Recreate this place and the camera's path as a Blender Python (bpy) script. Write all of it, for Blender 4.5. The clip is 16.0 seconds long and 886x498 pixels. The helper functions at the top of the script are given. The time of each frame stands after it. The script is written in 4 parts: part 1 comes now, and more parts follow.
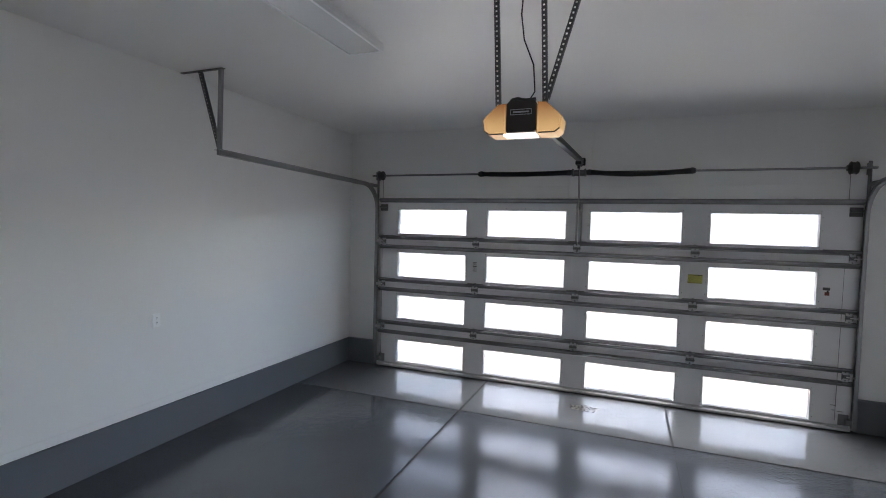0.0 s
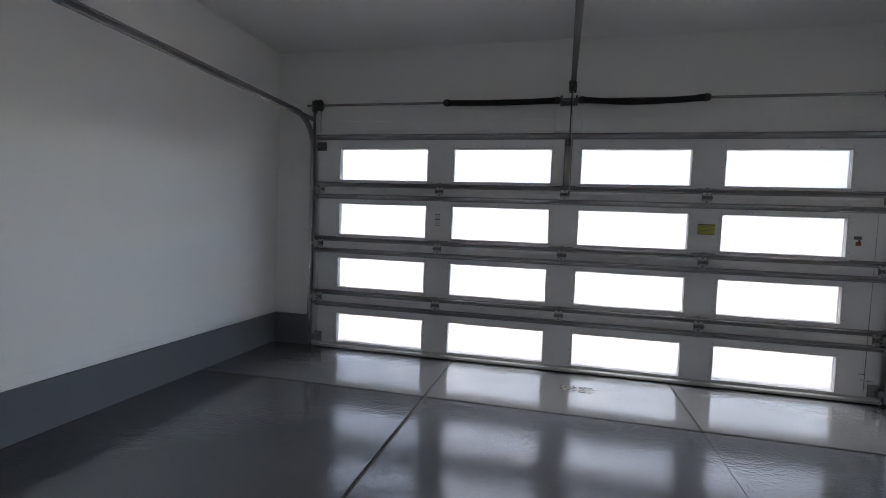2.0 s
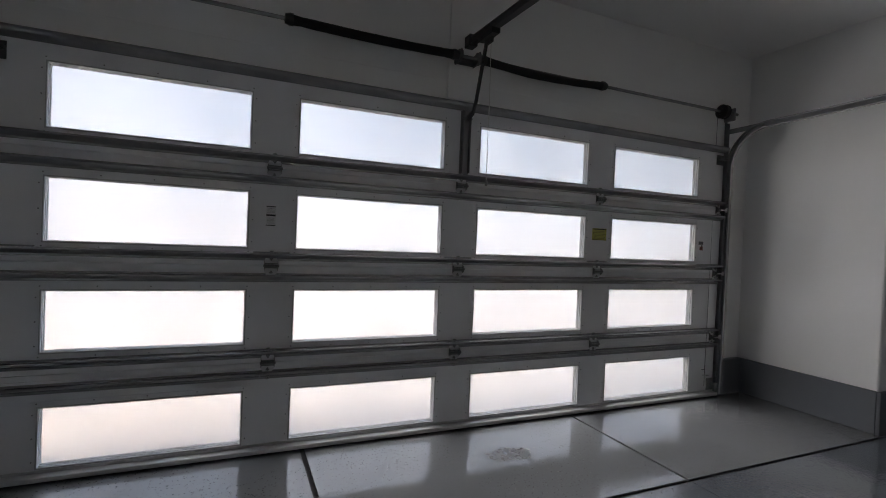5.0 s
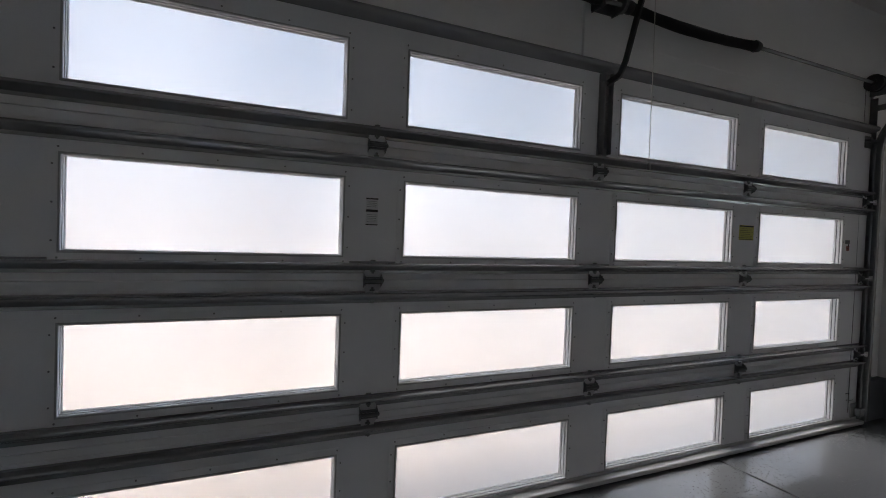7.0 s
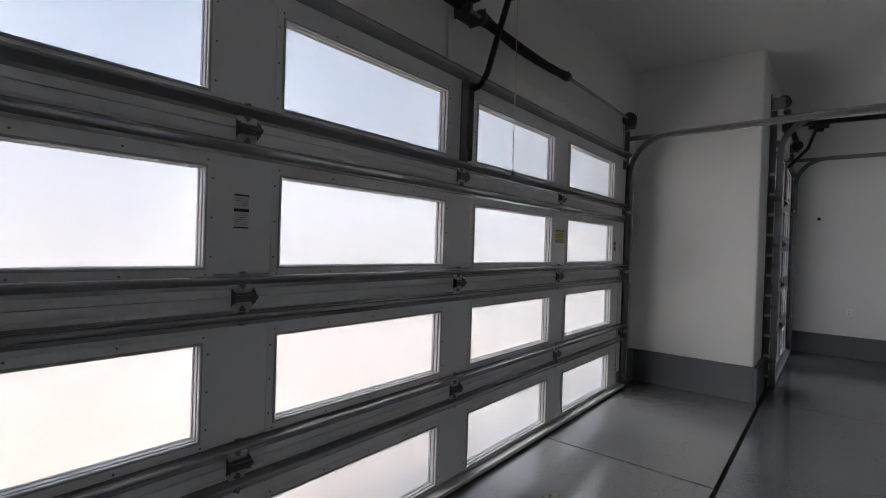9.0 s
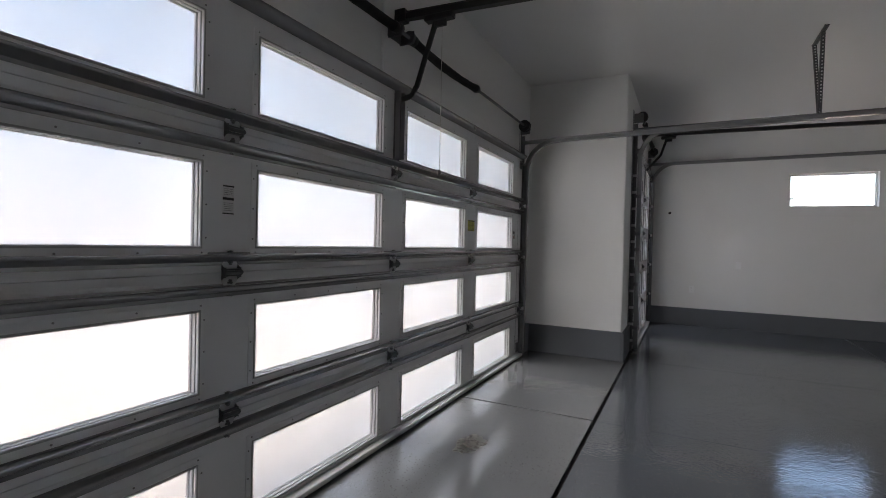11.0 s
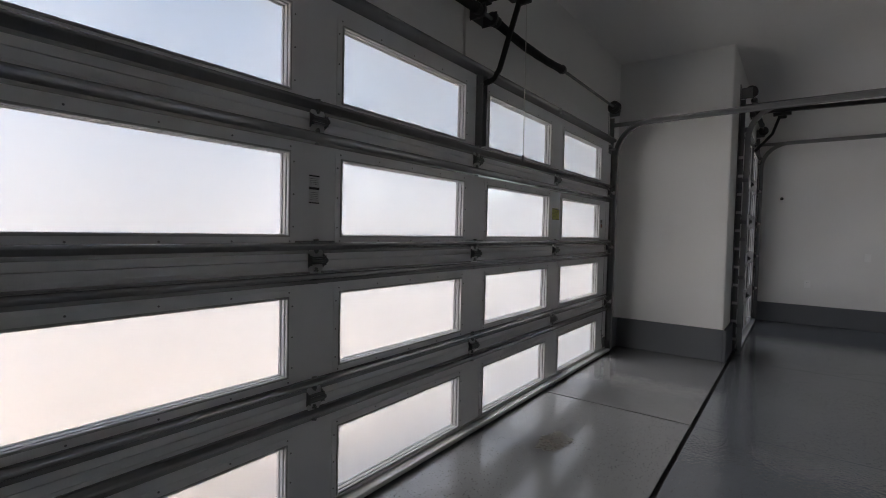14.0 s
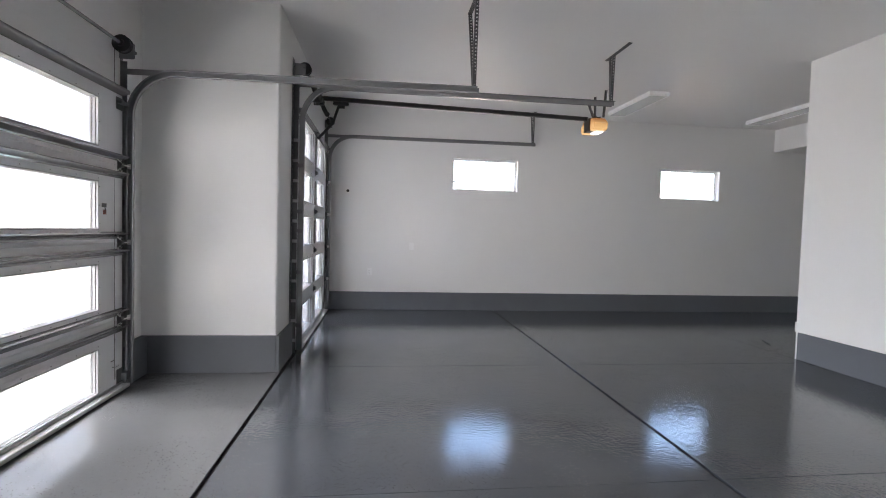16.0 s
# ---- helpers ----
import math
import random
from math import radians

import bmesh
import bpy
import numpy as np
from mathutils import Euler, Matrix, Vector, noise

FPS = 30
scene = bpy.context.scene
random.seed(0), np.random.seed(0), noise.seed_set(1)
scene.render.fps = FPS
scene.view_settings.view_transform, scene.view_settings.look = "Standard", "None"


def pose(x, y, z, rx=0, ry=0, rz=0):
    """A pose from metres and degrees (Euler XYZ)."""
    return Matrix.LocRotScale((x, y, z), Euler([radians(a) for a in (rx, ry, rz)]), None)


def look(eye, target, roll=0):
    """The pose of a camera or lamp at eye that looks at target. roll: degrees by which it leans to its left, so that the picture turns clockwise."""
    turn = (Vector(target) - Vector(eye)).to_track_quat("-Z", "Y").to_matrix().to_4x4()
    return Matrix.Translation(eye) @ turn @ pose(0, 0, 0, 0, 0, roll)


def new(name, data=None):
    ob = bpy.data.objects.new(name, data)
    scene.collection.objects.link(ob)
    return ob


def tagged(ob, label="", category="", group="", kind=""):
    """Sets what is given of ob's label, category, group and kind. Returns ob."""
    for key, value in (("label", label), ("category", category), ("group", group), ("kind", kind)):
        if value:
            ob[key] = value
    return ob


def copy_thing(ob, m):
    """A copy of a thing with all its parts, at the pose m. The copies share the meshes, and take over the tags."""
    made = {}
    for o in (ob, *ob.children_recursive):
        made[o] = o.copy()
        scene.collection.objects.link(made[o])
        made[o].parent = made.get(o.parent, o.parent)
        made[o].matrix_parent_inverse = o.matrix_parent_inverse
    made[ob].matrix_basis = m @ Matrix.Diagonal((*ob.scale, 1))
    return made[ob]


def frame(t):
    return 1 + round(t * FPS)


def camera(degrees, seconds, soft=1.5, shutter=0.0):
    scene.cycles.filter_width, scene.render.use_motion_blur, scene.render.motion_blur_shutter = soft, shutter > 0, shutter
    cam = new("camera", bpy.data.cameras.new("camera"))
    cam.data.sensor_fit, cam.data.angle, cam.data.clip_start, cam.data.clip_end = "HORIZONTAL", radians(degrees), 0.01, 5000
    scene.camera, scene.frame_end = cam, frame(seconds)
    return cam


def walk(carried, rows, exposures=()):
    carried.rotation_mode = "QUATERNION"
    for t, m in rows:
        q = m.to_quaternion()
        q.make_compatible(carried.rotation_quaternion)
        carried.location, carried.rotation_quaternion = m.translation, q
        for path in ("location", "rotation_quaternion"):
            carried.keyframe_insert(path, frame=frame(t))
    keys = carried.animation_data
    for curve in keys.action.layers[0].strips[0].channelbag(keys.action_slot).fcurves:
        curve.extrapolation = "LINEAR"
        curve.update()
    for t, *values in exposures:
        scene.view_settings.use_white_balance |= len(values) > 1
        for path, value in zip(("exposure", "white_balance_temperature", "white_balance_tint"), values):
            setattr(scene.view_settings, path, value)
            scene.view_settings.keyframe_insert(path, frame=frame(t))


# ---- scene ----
cam = camera(85.5, 16.0, 1.0)
PATH = [
    (0, (-0.129, 0.239, 1.993), (-0.85, 2.103, 1.905), 1.5),
    (0.5, (-0.251, 0.44, 1.844), (-0.988, 2.297, 1.754), 1.6),
    (1, (-0.384, 0.683, 1.738), (-1.11, 2.545, 1.646), 1.8),
    (1.5, (-0.527, 0.985, 1.542), (-1.196, 2.868, 1.456), 1.9),
    (2, (-0.759, 1.346, 1.448), (-1.224, 3.288, 1.343), 2.2),
    (2.5, (-1.018, 1.701, 1.422), (-1.149, 3.695, 1.323), 2.7),
    (3, (-1.341, 2.072, 1.362), (-1.122, 4.059, 1.309), 3.0),
    (5.5, (-2.351, 3.429, 1.39), (-1.543, 5.258, 1.35), 2.4),
    (6, (-2.474, 3.766, 1.423), (-1.673, 5.598, 1.374), 2.3),
    (6.5, (-2.595, 4.003, 1.404), (-1.835, 5.852, 1.349), 2.2),
    (7, (-2.618, 4.199, 1.386), (-1.794, 6.02, 1.336), 2.1),
    (7.5, (-2.564, 4.453, 1.393), (-1.626, 6.219, 1.342), 1.9),
    (8, (-2.565, 4.6, 1.41), (-1.513, 6.3, 1.363), 1.8),
    (8.5, (-2.7, 4.662, 1.391), (-1.353, 6.14, 1.363), 1.9),
    (9, (-2.904, 4.648, 1.391), (-1.353, 5.911, 1.375), 1.9),
    (11.5, (-3.472, 4.553, 1.315), (-1.655, 5.388, 1.279), 1.4),
    (12, (-3.475, 4.564, 1.313), (-1.63, 5.335, 1.269), 1.5),
    (12.5, (-3.491, 4.604, 1.308), (-1.657, 5.399, 1.257), 1.5),
    (13, (-3.492, 4.642, 1.306), (-1.775, 5.664, 1.242), 1.4),
    (13.5, (-3.46, 4.637, 1.304), (-1.873, 5.851, 1.231), 1.2),
    (14, (-3.375, 4.609, 1.32), (-1.766, 5.795, 1.245), 1.3),
    (14.5, (-3.22, 4.565, 1.328), (-1.399, 5.388, 1.256), 1.4),
    (15, (-2.922, 4.437, 1.339), (-0.974, 4.881, 1.262), 1.5),
    (15.5, (-2.498, 4.325, 1.325), (-0.5, 4.355, 1.25), 1.6),
    (16, (-2.068, 4.249, 1.346), (-0.086, 3.997, 1.268), 1.6),
]
EXPOSURES = [(0, 5.85, 6300, 11), (1.5, 5.55, 6350, 11), (3, 5.12, 6450, 12), (5.5, 4.76, 6650, 12), (8, 4.70, 6650, 12), (9, 4.85, 6650, 12), (12.5, 5.06, 6750, 12),
             (14, 4.7, 6750, 12), (14.6, 5.05, 6750, 12), (15.2, 5.7, 6650, 13), (16, 6.2, 6600, 13)]
walk(cam, [(t, look(eye, target, roll)) for t, eye, target, roll in PATH], EXPOSURES)

# ---- world, sun and exposure ----
world = bpy.data.worlds.new("sky")
scene.world = world
world.use_nodes = True
wn, wl = world.node_tree.nodes, world.node_tree.links
wn.clear()
sky = wn.new("ShaderNodeTexSky")
sky.sky_type, sky.sun_disc = "NISHITA", False
sky.dust_density = 2.0
sky.sun_elevation, sky.sun_rotation = radians(52), radians(261)
wgeo = wn.new("ShaderNodeTexCoord")
cloud = wn.new("ShaderNodeTexNoise")
cloud.inputs["Scale"].default_value, cloud.inputs["Detail"].default_value = 2.6, 5
wl.new(wgeo.outputs["Generated"], cloud.inputs["Vector"])
cramp = wn.new("ShaderNodeValToRGB")
cramp.color_ramp.elements[0].position, cramp.color_ramp.elements[1].position = 0.54, 0.76
wl.new(cloud.outputs["Fac"], cramp.inputs["Fac"])
cmix = wn.new("ShaderNodeMix")
cmix.data_type = "RGBA"
cmix.inputs["B"].default_value = (7.5, 7.6, 7.8, 1)
wl.new(cramp.outputs["Color"], cmix.inputs["Factor"])
wl.new(sky.outputs["Color"], cmix.inputs["A"])
wbg = wn.new("ShaderNodeBackground")
wbg.inputs["Strength"].default_value = 0.12
wl.new(cmix.outputs["Result"], wbg.inputs["Color"])
wl.new(wbg.outputs["Background"], wn.new("ShaderNodeOutputWorld").inputs["Surface"])

sun = new("sun", bpy.data.lights.new("sun", "SUN"))
sun.data.energy, sun.data.angle, sun.data.color = 3.4, radians(0.6), (1.0, 0.95, 0.87)
sun.matrix_world = look((-16, -2.5, 21), (0, 0, 0))

# added fill lamps, aimed from the west through each wide-door window column as skylight
for wx in (-2.66, -1.37, -0.07, 1.22):
    lamp = new("window_fill_lamp", bpy.data.lights.new("window_fill_lamp", "AREA"))
    lamp.data.shape, lamp.data.size, lamp.data.size_y = "RECTANGLE", 1.0, 2.6
    lamp.data.energy, lamp.data.color, lamp.data.spread = 0.98, (1.0, 0.985, 0.99), radians(140)
    lamp.matrix_world = look((wx - 0.36, 7.35, 1.48), (wx + 0.11, 6.45, 1.22))
# added fill lamps behind the lower rows, tilted steeply down on to the floor
for z in (0.24, 0.86, 1.46):
    lamp = new("window_fill_lamp", bpy.data.lights.new("window_fill_lamp", "AREA"))
    lamp.data.shape, lamp.data.size, lamp.data.size_y = "RECTANGLE", 4.0, 0.30
    lamp.data.energy, lamp.data.color, lamp.data.spread = 0.55, (1.0, 0.965, 0.95), radians(96)
    lamp.matrix_world = look((-0.15, 6.52, z + 0.12), (-0.15, 5.92, z - 0.58))
# added fill lamp outside the single door, to brighten the far bay
lamp = new("window_fill_lamp", bpy.data.lights.new("window_fill_lamp", "AREA"))
lamp.data.shape, lamp.data.size, lamp.data.size_y = "RECTANGLE", 2.2, 2.3
lamp.data.energy, lamp.data.color, lamp.data.spread = 1.25, (0.98, 0.97, 1.0), radians(150)
lamp.matrix_world = look((4.35, 5.75, 1.4), (4.55, 4.75, 1.25))


# ---- materials ----
def surface(name, colour, rough=0.5, metal=0.0, var=0.10, scale=3.0, fine=90.0, bump=0.12, height=0.002,
            rough_var=0.08, stain=None, stain_scale=1.2, stain_amount=0.3, spec=0.5, random_piece=0.0, coat=0.0, ior=1.5):
    """A painted, metal or plastic surface with variation at two scales and a fine relief, at real-world size."""
    m = bpy.data.materials.new(name)
    m.use_nodes = True
    n, l = m.node_tree.nodes, m.node_tree.links
    b = n["Principled BSDF"]
    geo = n.new("ShaderNodeNewGeometry")
    big, small = n.new("ShaderNodeTexNoise"), n.new("ShaderNodeTexNoise")
    big.inputs["Scale"].default_value, big.inputs["Detail"].default_value = scale, 6
    small.inputs["Scale"].default_value, small.inputs["Detail"].default_value = fine, 3
    for tex in (big, small):
        l.new(geo.outputs["Position"], tex.inputs["Vector"])
    mix = n.new("ShaderNodeMix")
    mix.data_type = "RGBA"
    mix.inputs["A"].default_value = (*[c * (1 - var) for c in colour], 1)
    mix.inputs["B"].default_value = (*[min(1, c * (1 + var)) for c in colour], 1)
    add = n.new("ShaderNodeMath")
    add.operation = "MULTIPLY_ADD"
    add.inputs[1].default_value, add.inputs[2].default_value = 0.35, 0.0
    l.new(small.outputs["Fac"], add.inputs[0])
    add2 = n.new("ShaderNodeMath")
    add2.operation = "MULTIPLY_ADD"
    add2.inputs[1].default_value = 0.65
    l.new(big.outputs["Fac"], add2.inputs[0])
    l.new(add.outputs[0], add2.inputs[2])
    l.new(add2.outputs[0], mix.inputs["Factor"])
    colour_out = mix.outputs["Result"]
    if stain:
        st = n.new("ShaderNodeTexNoise")
        st.inputs["Scale"].default_value, st.inputs["Detail"].default_value = stain_scale, 8
        st.inputs["Distortion"].default_value = 0.6
        l.new(geo.outputs["Position"], st.inputs["Vector"])
        ramp = n.new("ShaderNodeValToRGB")
        ramp.color_ramp.elements[0].position, ramp.color_ramp.elements[1].position = 0.52, 0.74
        ramp.color_ramp.elements[1].color = (stain_amount,) * 3 + (1,)
        l.new(st.outputs["Fac"], ramp.inputs["Fac"])
        smix = n.new("ShaderNodeMix")
        smix.data_type = "RGBA"
        smix.inputs["B"].default_value = (*stain, 1)
        l.new(ramp.outputs["Color"], smix.inputs["Factor"])
        l.new(colour_out, smix.inputs["A"])
        colour_out = smix.outputs["Result"]
    if random_piece:
        info = n.new("ShaderNodeObjectInfo")
        hsv = n.new("ShaderNodeHueSaturation")
        rng = n.new("ShaderNodeMapRange")
        rng.inputs["To Min"].default_value, rng.inputs["To Max"].default_value = 1 - random_piece, 1 + random_piece
        l.new(info.outputs["Random"], rng.inputs["Value"])
        l.new(rng.outputs["Result"], hsv.inputs["Value"])
        l.new(colour_out, hsv.inputs["Color"])
        colour_out = hsv.outputs["Color"]
    l.new(colour_out, b.inputs["Base Color"])
    rr = n.new("ShaderNodeMapRange")
    rr.inputs["To Min"].default_value, rr.inputs["To Max"].default_value = max(0.02, rough - rough_var), min(1, rough + rough_var)
    l.new(big.outputs["Fac"], rr.inputs["Value"])
    l.new(rr.outputs["Result"], b.inputs["Roughness"])
    b.inputs["Metallic"].default_value = metal
    b.inputs["Specular IOR Level"].default_value = spec
    b.inputs["Coat Weight"].default_value = coat
    b.inputs["IOR"].default_value = ior
    if bump:
        bp = n.new("ShaderNodeBump")
        bp.inputs["Strength"].default_value, bp.inputs["Distance"].default_value = bump, height
        l.new(small.outputs["Fac"], bp.inputs["Height"])
        l.new(bp.outputs["Normal"], b.inputs["Normal"])
    return m


def floor_paint(name, colour, grain):
    """Glossy grey floor coating on concrete: pinholes and orange peel, dull scuffs. grain: how rough the peel is."""
    m = surface(name, colour, rough=0.07, var=0.10, scale=1.1, fine=34, bump=0.0,
                rough_var=0.05, stain=[c * 1.5 for c in colour], stain_scale=0.8, stain_amount=0.22, spec=0.62, random_piece=0.03)
    n, l = m.node_tree.nodes, m.node_tree.links
    b = n["Principled BSDF"]
    geo = n.new("ShaderNodeNewGeometry")
    b.inputs["IOR"].default_value = 1.62
    wavy, peel, pin = n.new("ShaderNodeTexNoise"), n.new("ShaderNodeTexNoise"), n.new("ShaderNodeTexVoronoi")
    wavy.inputs["Scale"].default_value, wavy.inputs["Detail"].default_value = 9.0, 2
    peel.inputs["Scale"].default_value, peel.inputs["Detail"].default_value = 48, 2
    pin.inputs["Scale"].default_value = 55
    for tex in (wavy, peel, pin):
        l.new(geo.outputs["Position"], tex.inputs["Vector"])
    patch = n.new("ShaderNodeTexNoise")
    patch.inputs["Scale"].default_value, patch.inputs["Detail"].default_value = 1.3, 4
    l.new(geo.outputs["Position"], patch.inputs["Vector"])
    gate = n.new("ShaderNodeMapRange")
    gate.inputs["From Min"].default_value, gate.inputs["From Max"].default_value = 0.40, 0.53
    l.new(patch.outputs["Fac"], gate.inputs["Value"])
    pr = n.new("ShaderNodeMapRange")
    pr.inputs["From Min"].default_value, pr.inputs["From Max"].default_value = 0.08, 0.22
    l.new(pin.outputs["Distance"], pr.inputs["Value"])
    pits = n.new("ShaderNodeMapRange")
    pits.inputs["From Min"].default_value, pits.inputs["From Max"].default_value = 0.17, 0.26
    l.new(pin.outputs["Distance"], pits.inputs["Value"])
    keep = n.new("ShaderNodeMath")
    keep.operation = "GREATER_THAN"
    keep.inputs[1].default_value = 0.22
    cell = n.new("ShaderNodeSeparateColor")
    l.new(pin.outputs["Color"], cell.inputs["Color"])
    l.new(cell.outputs["Red"], keep.inputs[0])
    hole = n.new("ShaderNodeMath")
    hole.operation = "SUBTRACT"
    hole.inputs[0].default_value = 1.0
    l.new(pits.outputs["Result"], hole.inputs[1])
    h2, h3 = n.new("ShaderNodeMath"), n.new("ShaderNodeMath")
    h2.operation = h3.operation = "MULTIPLY"
    l.new(hole.outputs[0], h2.inputs[0])
    l.new(keep.outputs[0], h2.inputs[1])
    l.new(h2.outputs[0], h3.inputs[0])
    l.new(gate.outputs["Result"], h3.inputs[1])
    dark = n.new("ShaderNodeMix")
    dark.data_type = "RGBA"
    dark.inputs["B"].default_value = (0.045, 0.045, 0.048, 1)
    was = b.inputs["Base Color"].links[0].from_socket
    l.new(h3.outputs[0], dark.inputs["Factor"])
    l.new(was, dark.inputs["A"])
    l.new(dark.outputs["Result"], b.inputs["Base Color"])
    dry = n.new("ShaderNodeMapRange")
    dry.inputs["To Min"].default_value, dry.inputs["To Max"].default_value = 0.72, 0.08
    l.new(h3.outputs[0], dry.inputs["Value"])
    l.new(dry.outputs["Result"], b.inputs["Specular IOR Level"])
    bp1, bp2, bp3 = (n.new("ShaderNodeBump") for _ in range(3))
    for bp, s, d in ((bp1, 0.20, 0.004), (bp2, grain, 0.0024), (bp3, 0.6, 0.002)):
        bp.inputs["Strength"].default_value, bp.inputs["Distance"].default_value = s, d
    l.new(wavy.outputs["Fac"], bp1.inputs["Height"])
    l.new(peel.outputs["Fac"], bp2.inputs["Height"])
    l.new(pr.outputs["Result"], bp3.inputs["Height"])
    gm = n.new("ShaderNodeMath")
    gm.operation = "MULTIPLY"
    gm.inputs[1].default_value = 0.75
    l.new(gate.outputs["Result"], gm.inputs[0])
    l.new(gm.outputs[0], bp3.inputs["Strength"])
    l.new(bp1.outputs["Normal"], bp2.inputs["Normal"])
    l.new(bp2.outputs["Normal"], bp3.inputs["Normal"])
    l.new(bp3.outputs["Normal"], b.inputs["Normal"])
    return m


def door_steel():
    """Embossed grey steel skin of a sectional door, with fine upright ribbing."""
    m = surface("door_steel_skin", (0.76, 0.76, 0.77), rough=0.42, var=0.06, scale=2.0, fine=160, bump=0.0, spec=0.5,
                stain=(0.61, 0.61, 0.62), stain_scale=2.2, stain_amount=0.25)
    n, l = m.node_tree.nodes, m.node_tree.links
    geo = n.new("ShaderNodeNewGeometry")
    wave = n.new("ShaderNodeTexWave")
    wave.bands_direction = "X"
    wave.inputs["Scale"].default_value, wave.inputs["Distortion"].default_value = 42, 0.15
    grain = n.new("ShaderNodeTexNoise")
    grain.inputs["Scale"].default_value = 220
    for tex in (wave, grain):
        l.new(geo.outputs["Position"], tex.inputs["Vector"])
    b1, b2 = n.new("ShaderNodeBump"), n.new("ShaderNodeBump")
    b1.inputs["Strength"].default_value, b1.inputs["Distance"].default_value = 0.06, 0.0010
    b2.inputs["Strength"].default_value, b2.inputs["Distance"].default_value = 0.12, 0.0008
    l.new(wave.outputs["Fac"], b1.inputs["Height"])
    l.new(grain.outputs["Fac"], b2.inputs["Height"])
    l.new(b1.outputs["Normal"], b2.inputs["Normal"])
    l.new(b2.outputs["Normal"], n["Principled BSDF"].inputs["Normal"])
    return m


def glass(name, rough, coat=0.0, tint=(1, 1, 1)):
    m = bpy.data.materials.new(name)
    m.use_nodes = True
    b = m.node_tree.nodes["Principled BSDF"]
    b.inputs["Base Color"].default_value = (*tint, 1)
    b.inputs["Transmission Weight"].default_value, b.inputs["IOR"].default_value = 1.0, 1.45
    b.inputs["Roughness"].default_value = rough
    b.inputs["Coat Weight"].default_value, b.inputs["Coat Roughness"].default_value = coat, 0.015
    return m


def glow(name, colour, strength, rough=0.3):
    m = bpy.data.materials.new(name)
    m.use_nodes = True
    b = m.node_tree.nodes["Principled BSDF"]
    b.inputs["Base Color"].default_value = (*colour, 1)
    b.inputs["Roughness"].default_value = rough
    b.inputs["Emission Color"].default_value = (*colour, 1)
    b.inputs["Emission Strength"].default_value = strength
    return m


M_WALL = surface("wall_paint", (0.82, 0.816, 0.80), rough=0.62, var=0.025, scale=1.6, fine=55, bump=0.22, height=0.0018,
                 stain=(0.76, 0.755, 0.74), stain_scale=0.9, stain_amount=0.12)
M_CEIL = surface("ceiling_paint", (0.82, 0.815, 0.802), rough=0.47, var=0.02, scale=1.2, fine=48, bump=0.25, height=0.002)
M_BASE = surface("curb_paint", (0.128, 0.137, 0.151), rough=0.58, spec=0.3, var=0.10, scale=2.5, fine=45, bump=0.25, height=0.0015,
                 stain=(0.108, 0.114, 0.124), stain_scale=2.0, stain_amount=0.35)
M_FLOOR = floor_paint("floor_coating", (0.072, 0.080, 0.092), 0.40)
M_APRON = floor_paint("pale_floor_coating", (0.122, 0.128, 0.135), 0.24)
M_CONC = surface("raw_concrete", (0.022, 0.023, 0.025), rough=0.9, var=0.3, scale=8, fine=120, bump=0.4)
M_SKIN = door_steel()
M_STRUT = surface("galvanised_strut", (0.15, 0.152, 0.158), rough=0.22, rough_var=0.0, metal=0.0, ior=2.8, var=0.04, scale=3, fine=60, bump=0.0)
M_ALU = surface("bare_aluminium", (0.50, 0.50, 0.495), rough=0.32, metal=0.0, var=0.06, scale=4, fine=90, bump=0.0)
M_WALLIRON = surface("dull_angle_iron", (0.11, 0.111, 0.115), rough=0.36, metal=0.0, var=0.15, scale=12, fine=80, bump=0.0)
M_FRAME = surface("window_frame_plastic", (0.40, 0.40, 0.402), rough=0.42, var=0.05, scale=5, fine=120, bump=0.05)
M_GALV = surface("galvanised_steel", (0.20, 0.202, 0.208), rough=0.22, rough_var=0.0, metal=0.0, ior=2.7, var=0.05, scale=10, fine=80, bump=0.0)
M_DARKM = surface("dark_perforated_steel", (0.075, 0.075, 0.078), rough=0.42, metal=0.0, var=0.2, scale=12, fine=140, bump=0.0)
M_LEAF = surface("hinge_leaf_steel", (0.52, 0.52, 0.53), rough=0.34, metal=0.0, var=0.12, scale=20, fine=160, bump=0.0)
M_HINGE = surface("hinge_steel", (0.085, 0.085, 0.09), rough=0.34, metal=0.0, var=0.15, scale=20, fine=160, bump=0.0)
M_BLACK = surface("black_plastic", (0.012, 0.012, 0.013), rough=0.45, var=0.25, scale=9, fine=130, bump=0.15)
M_SLEEVE = surface("black_foam_sleeve", (0.007, 0.007, 0.008), rough=0.85, var=0.3, scale=12, fine=200, bump=0.3)
M_SCREW = surface("screw_head", (0.16, 0.16, 0.17), rough=0.4, metal=0.8, var=0.1)
M_RUBBER = surface("black_rubber", (0.015, 0.015, 0.016), rough=0.75, var=0.2, scale=10, fine=80, bump=0.2)
M_BODY = surface("opener_housing", (0.028, 0.019, 0.017), rough=0.35, var=0.2, scale=8, fine=120, bump=0.1)
M_WHITE = surface("white_vinyl", (0.88, 0.88, 0.87), rough=0.35, var=0.03, scale=4, fine=90, bump=0.05)
M_LIGHTBOX = surface("fixture_enamel", (0.90, 0.90, 0.90), rough=0.38, var=0.03, scale=3, fine=60, bump=0.06)
M_DIFF = surface("fixture_diffuser", (0.92, 0.92, 0.92), spec=1.0, coat=0.8, rough=0.20, var=0.03, scale=3, fine=180, bump=0.2)
M_CORD = surface("string", (0.55, 0.53, 0.50), rough=0.8, var=0.1)
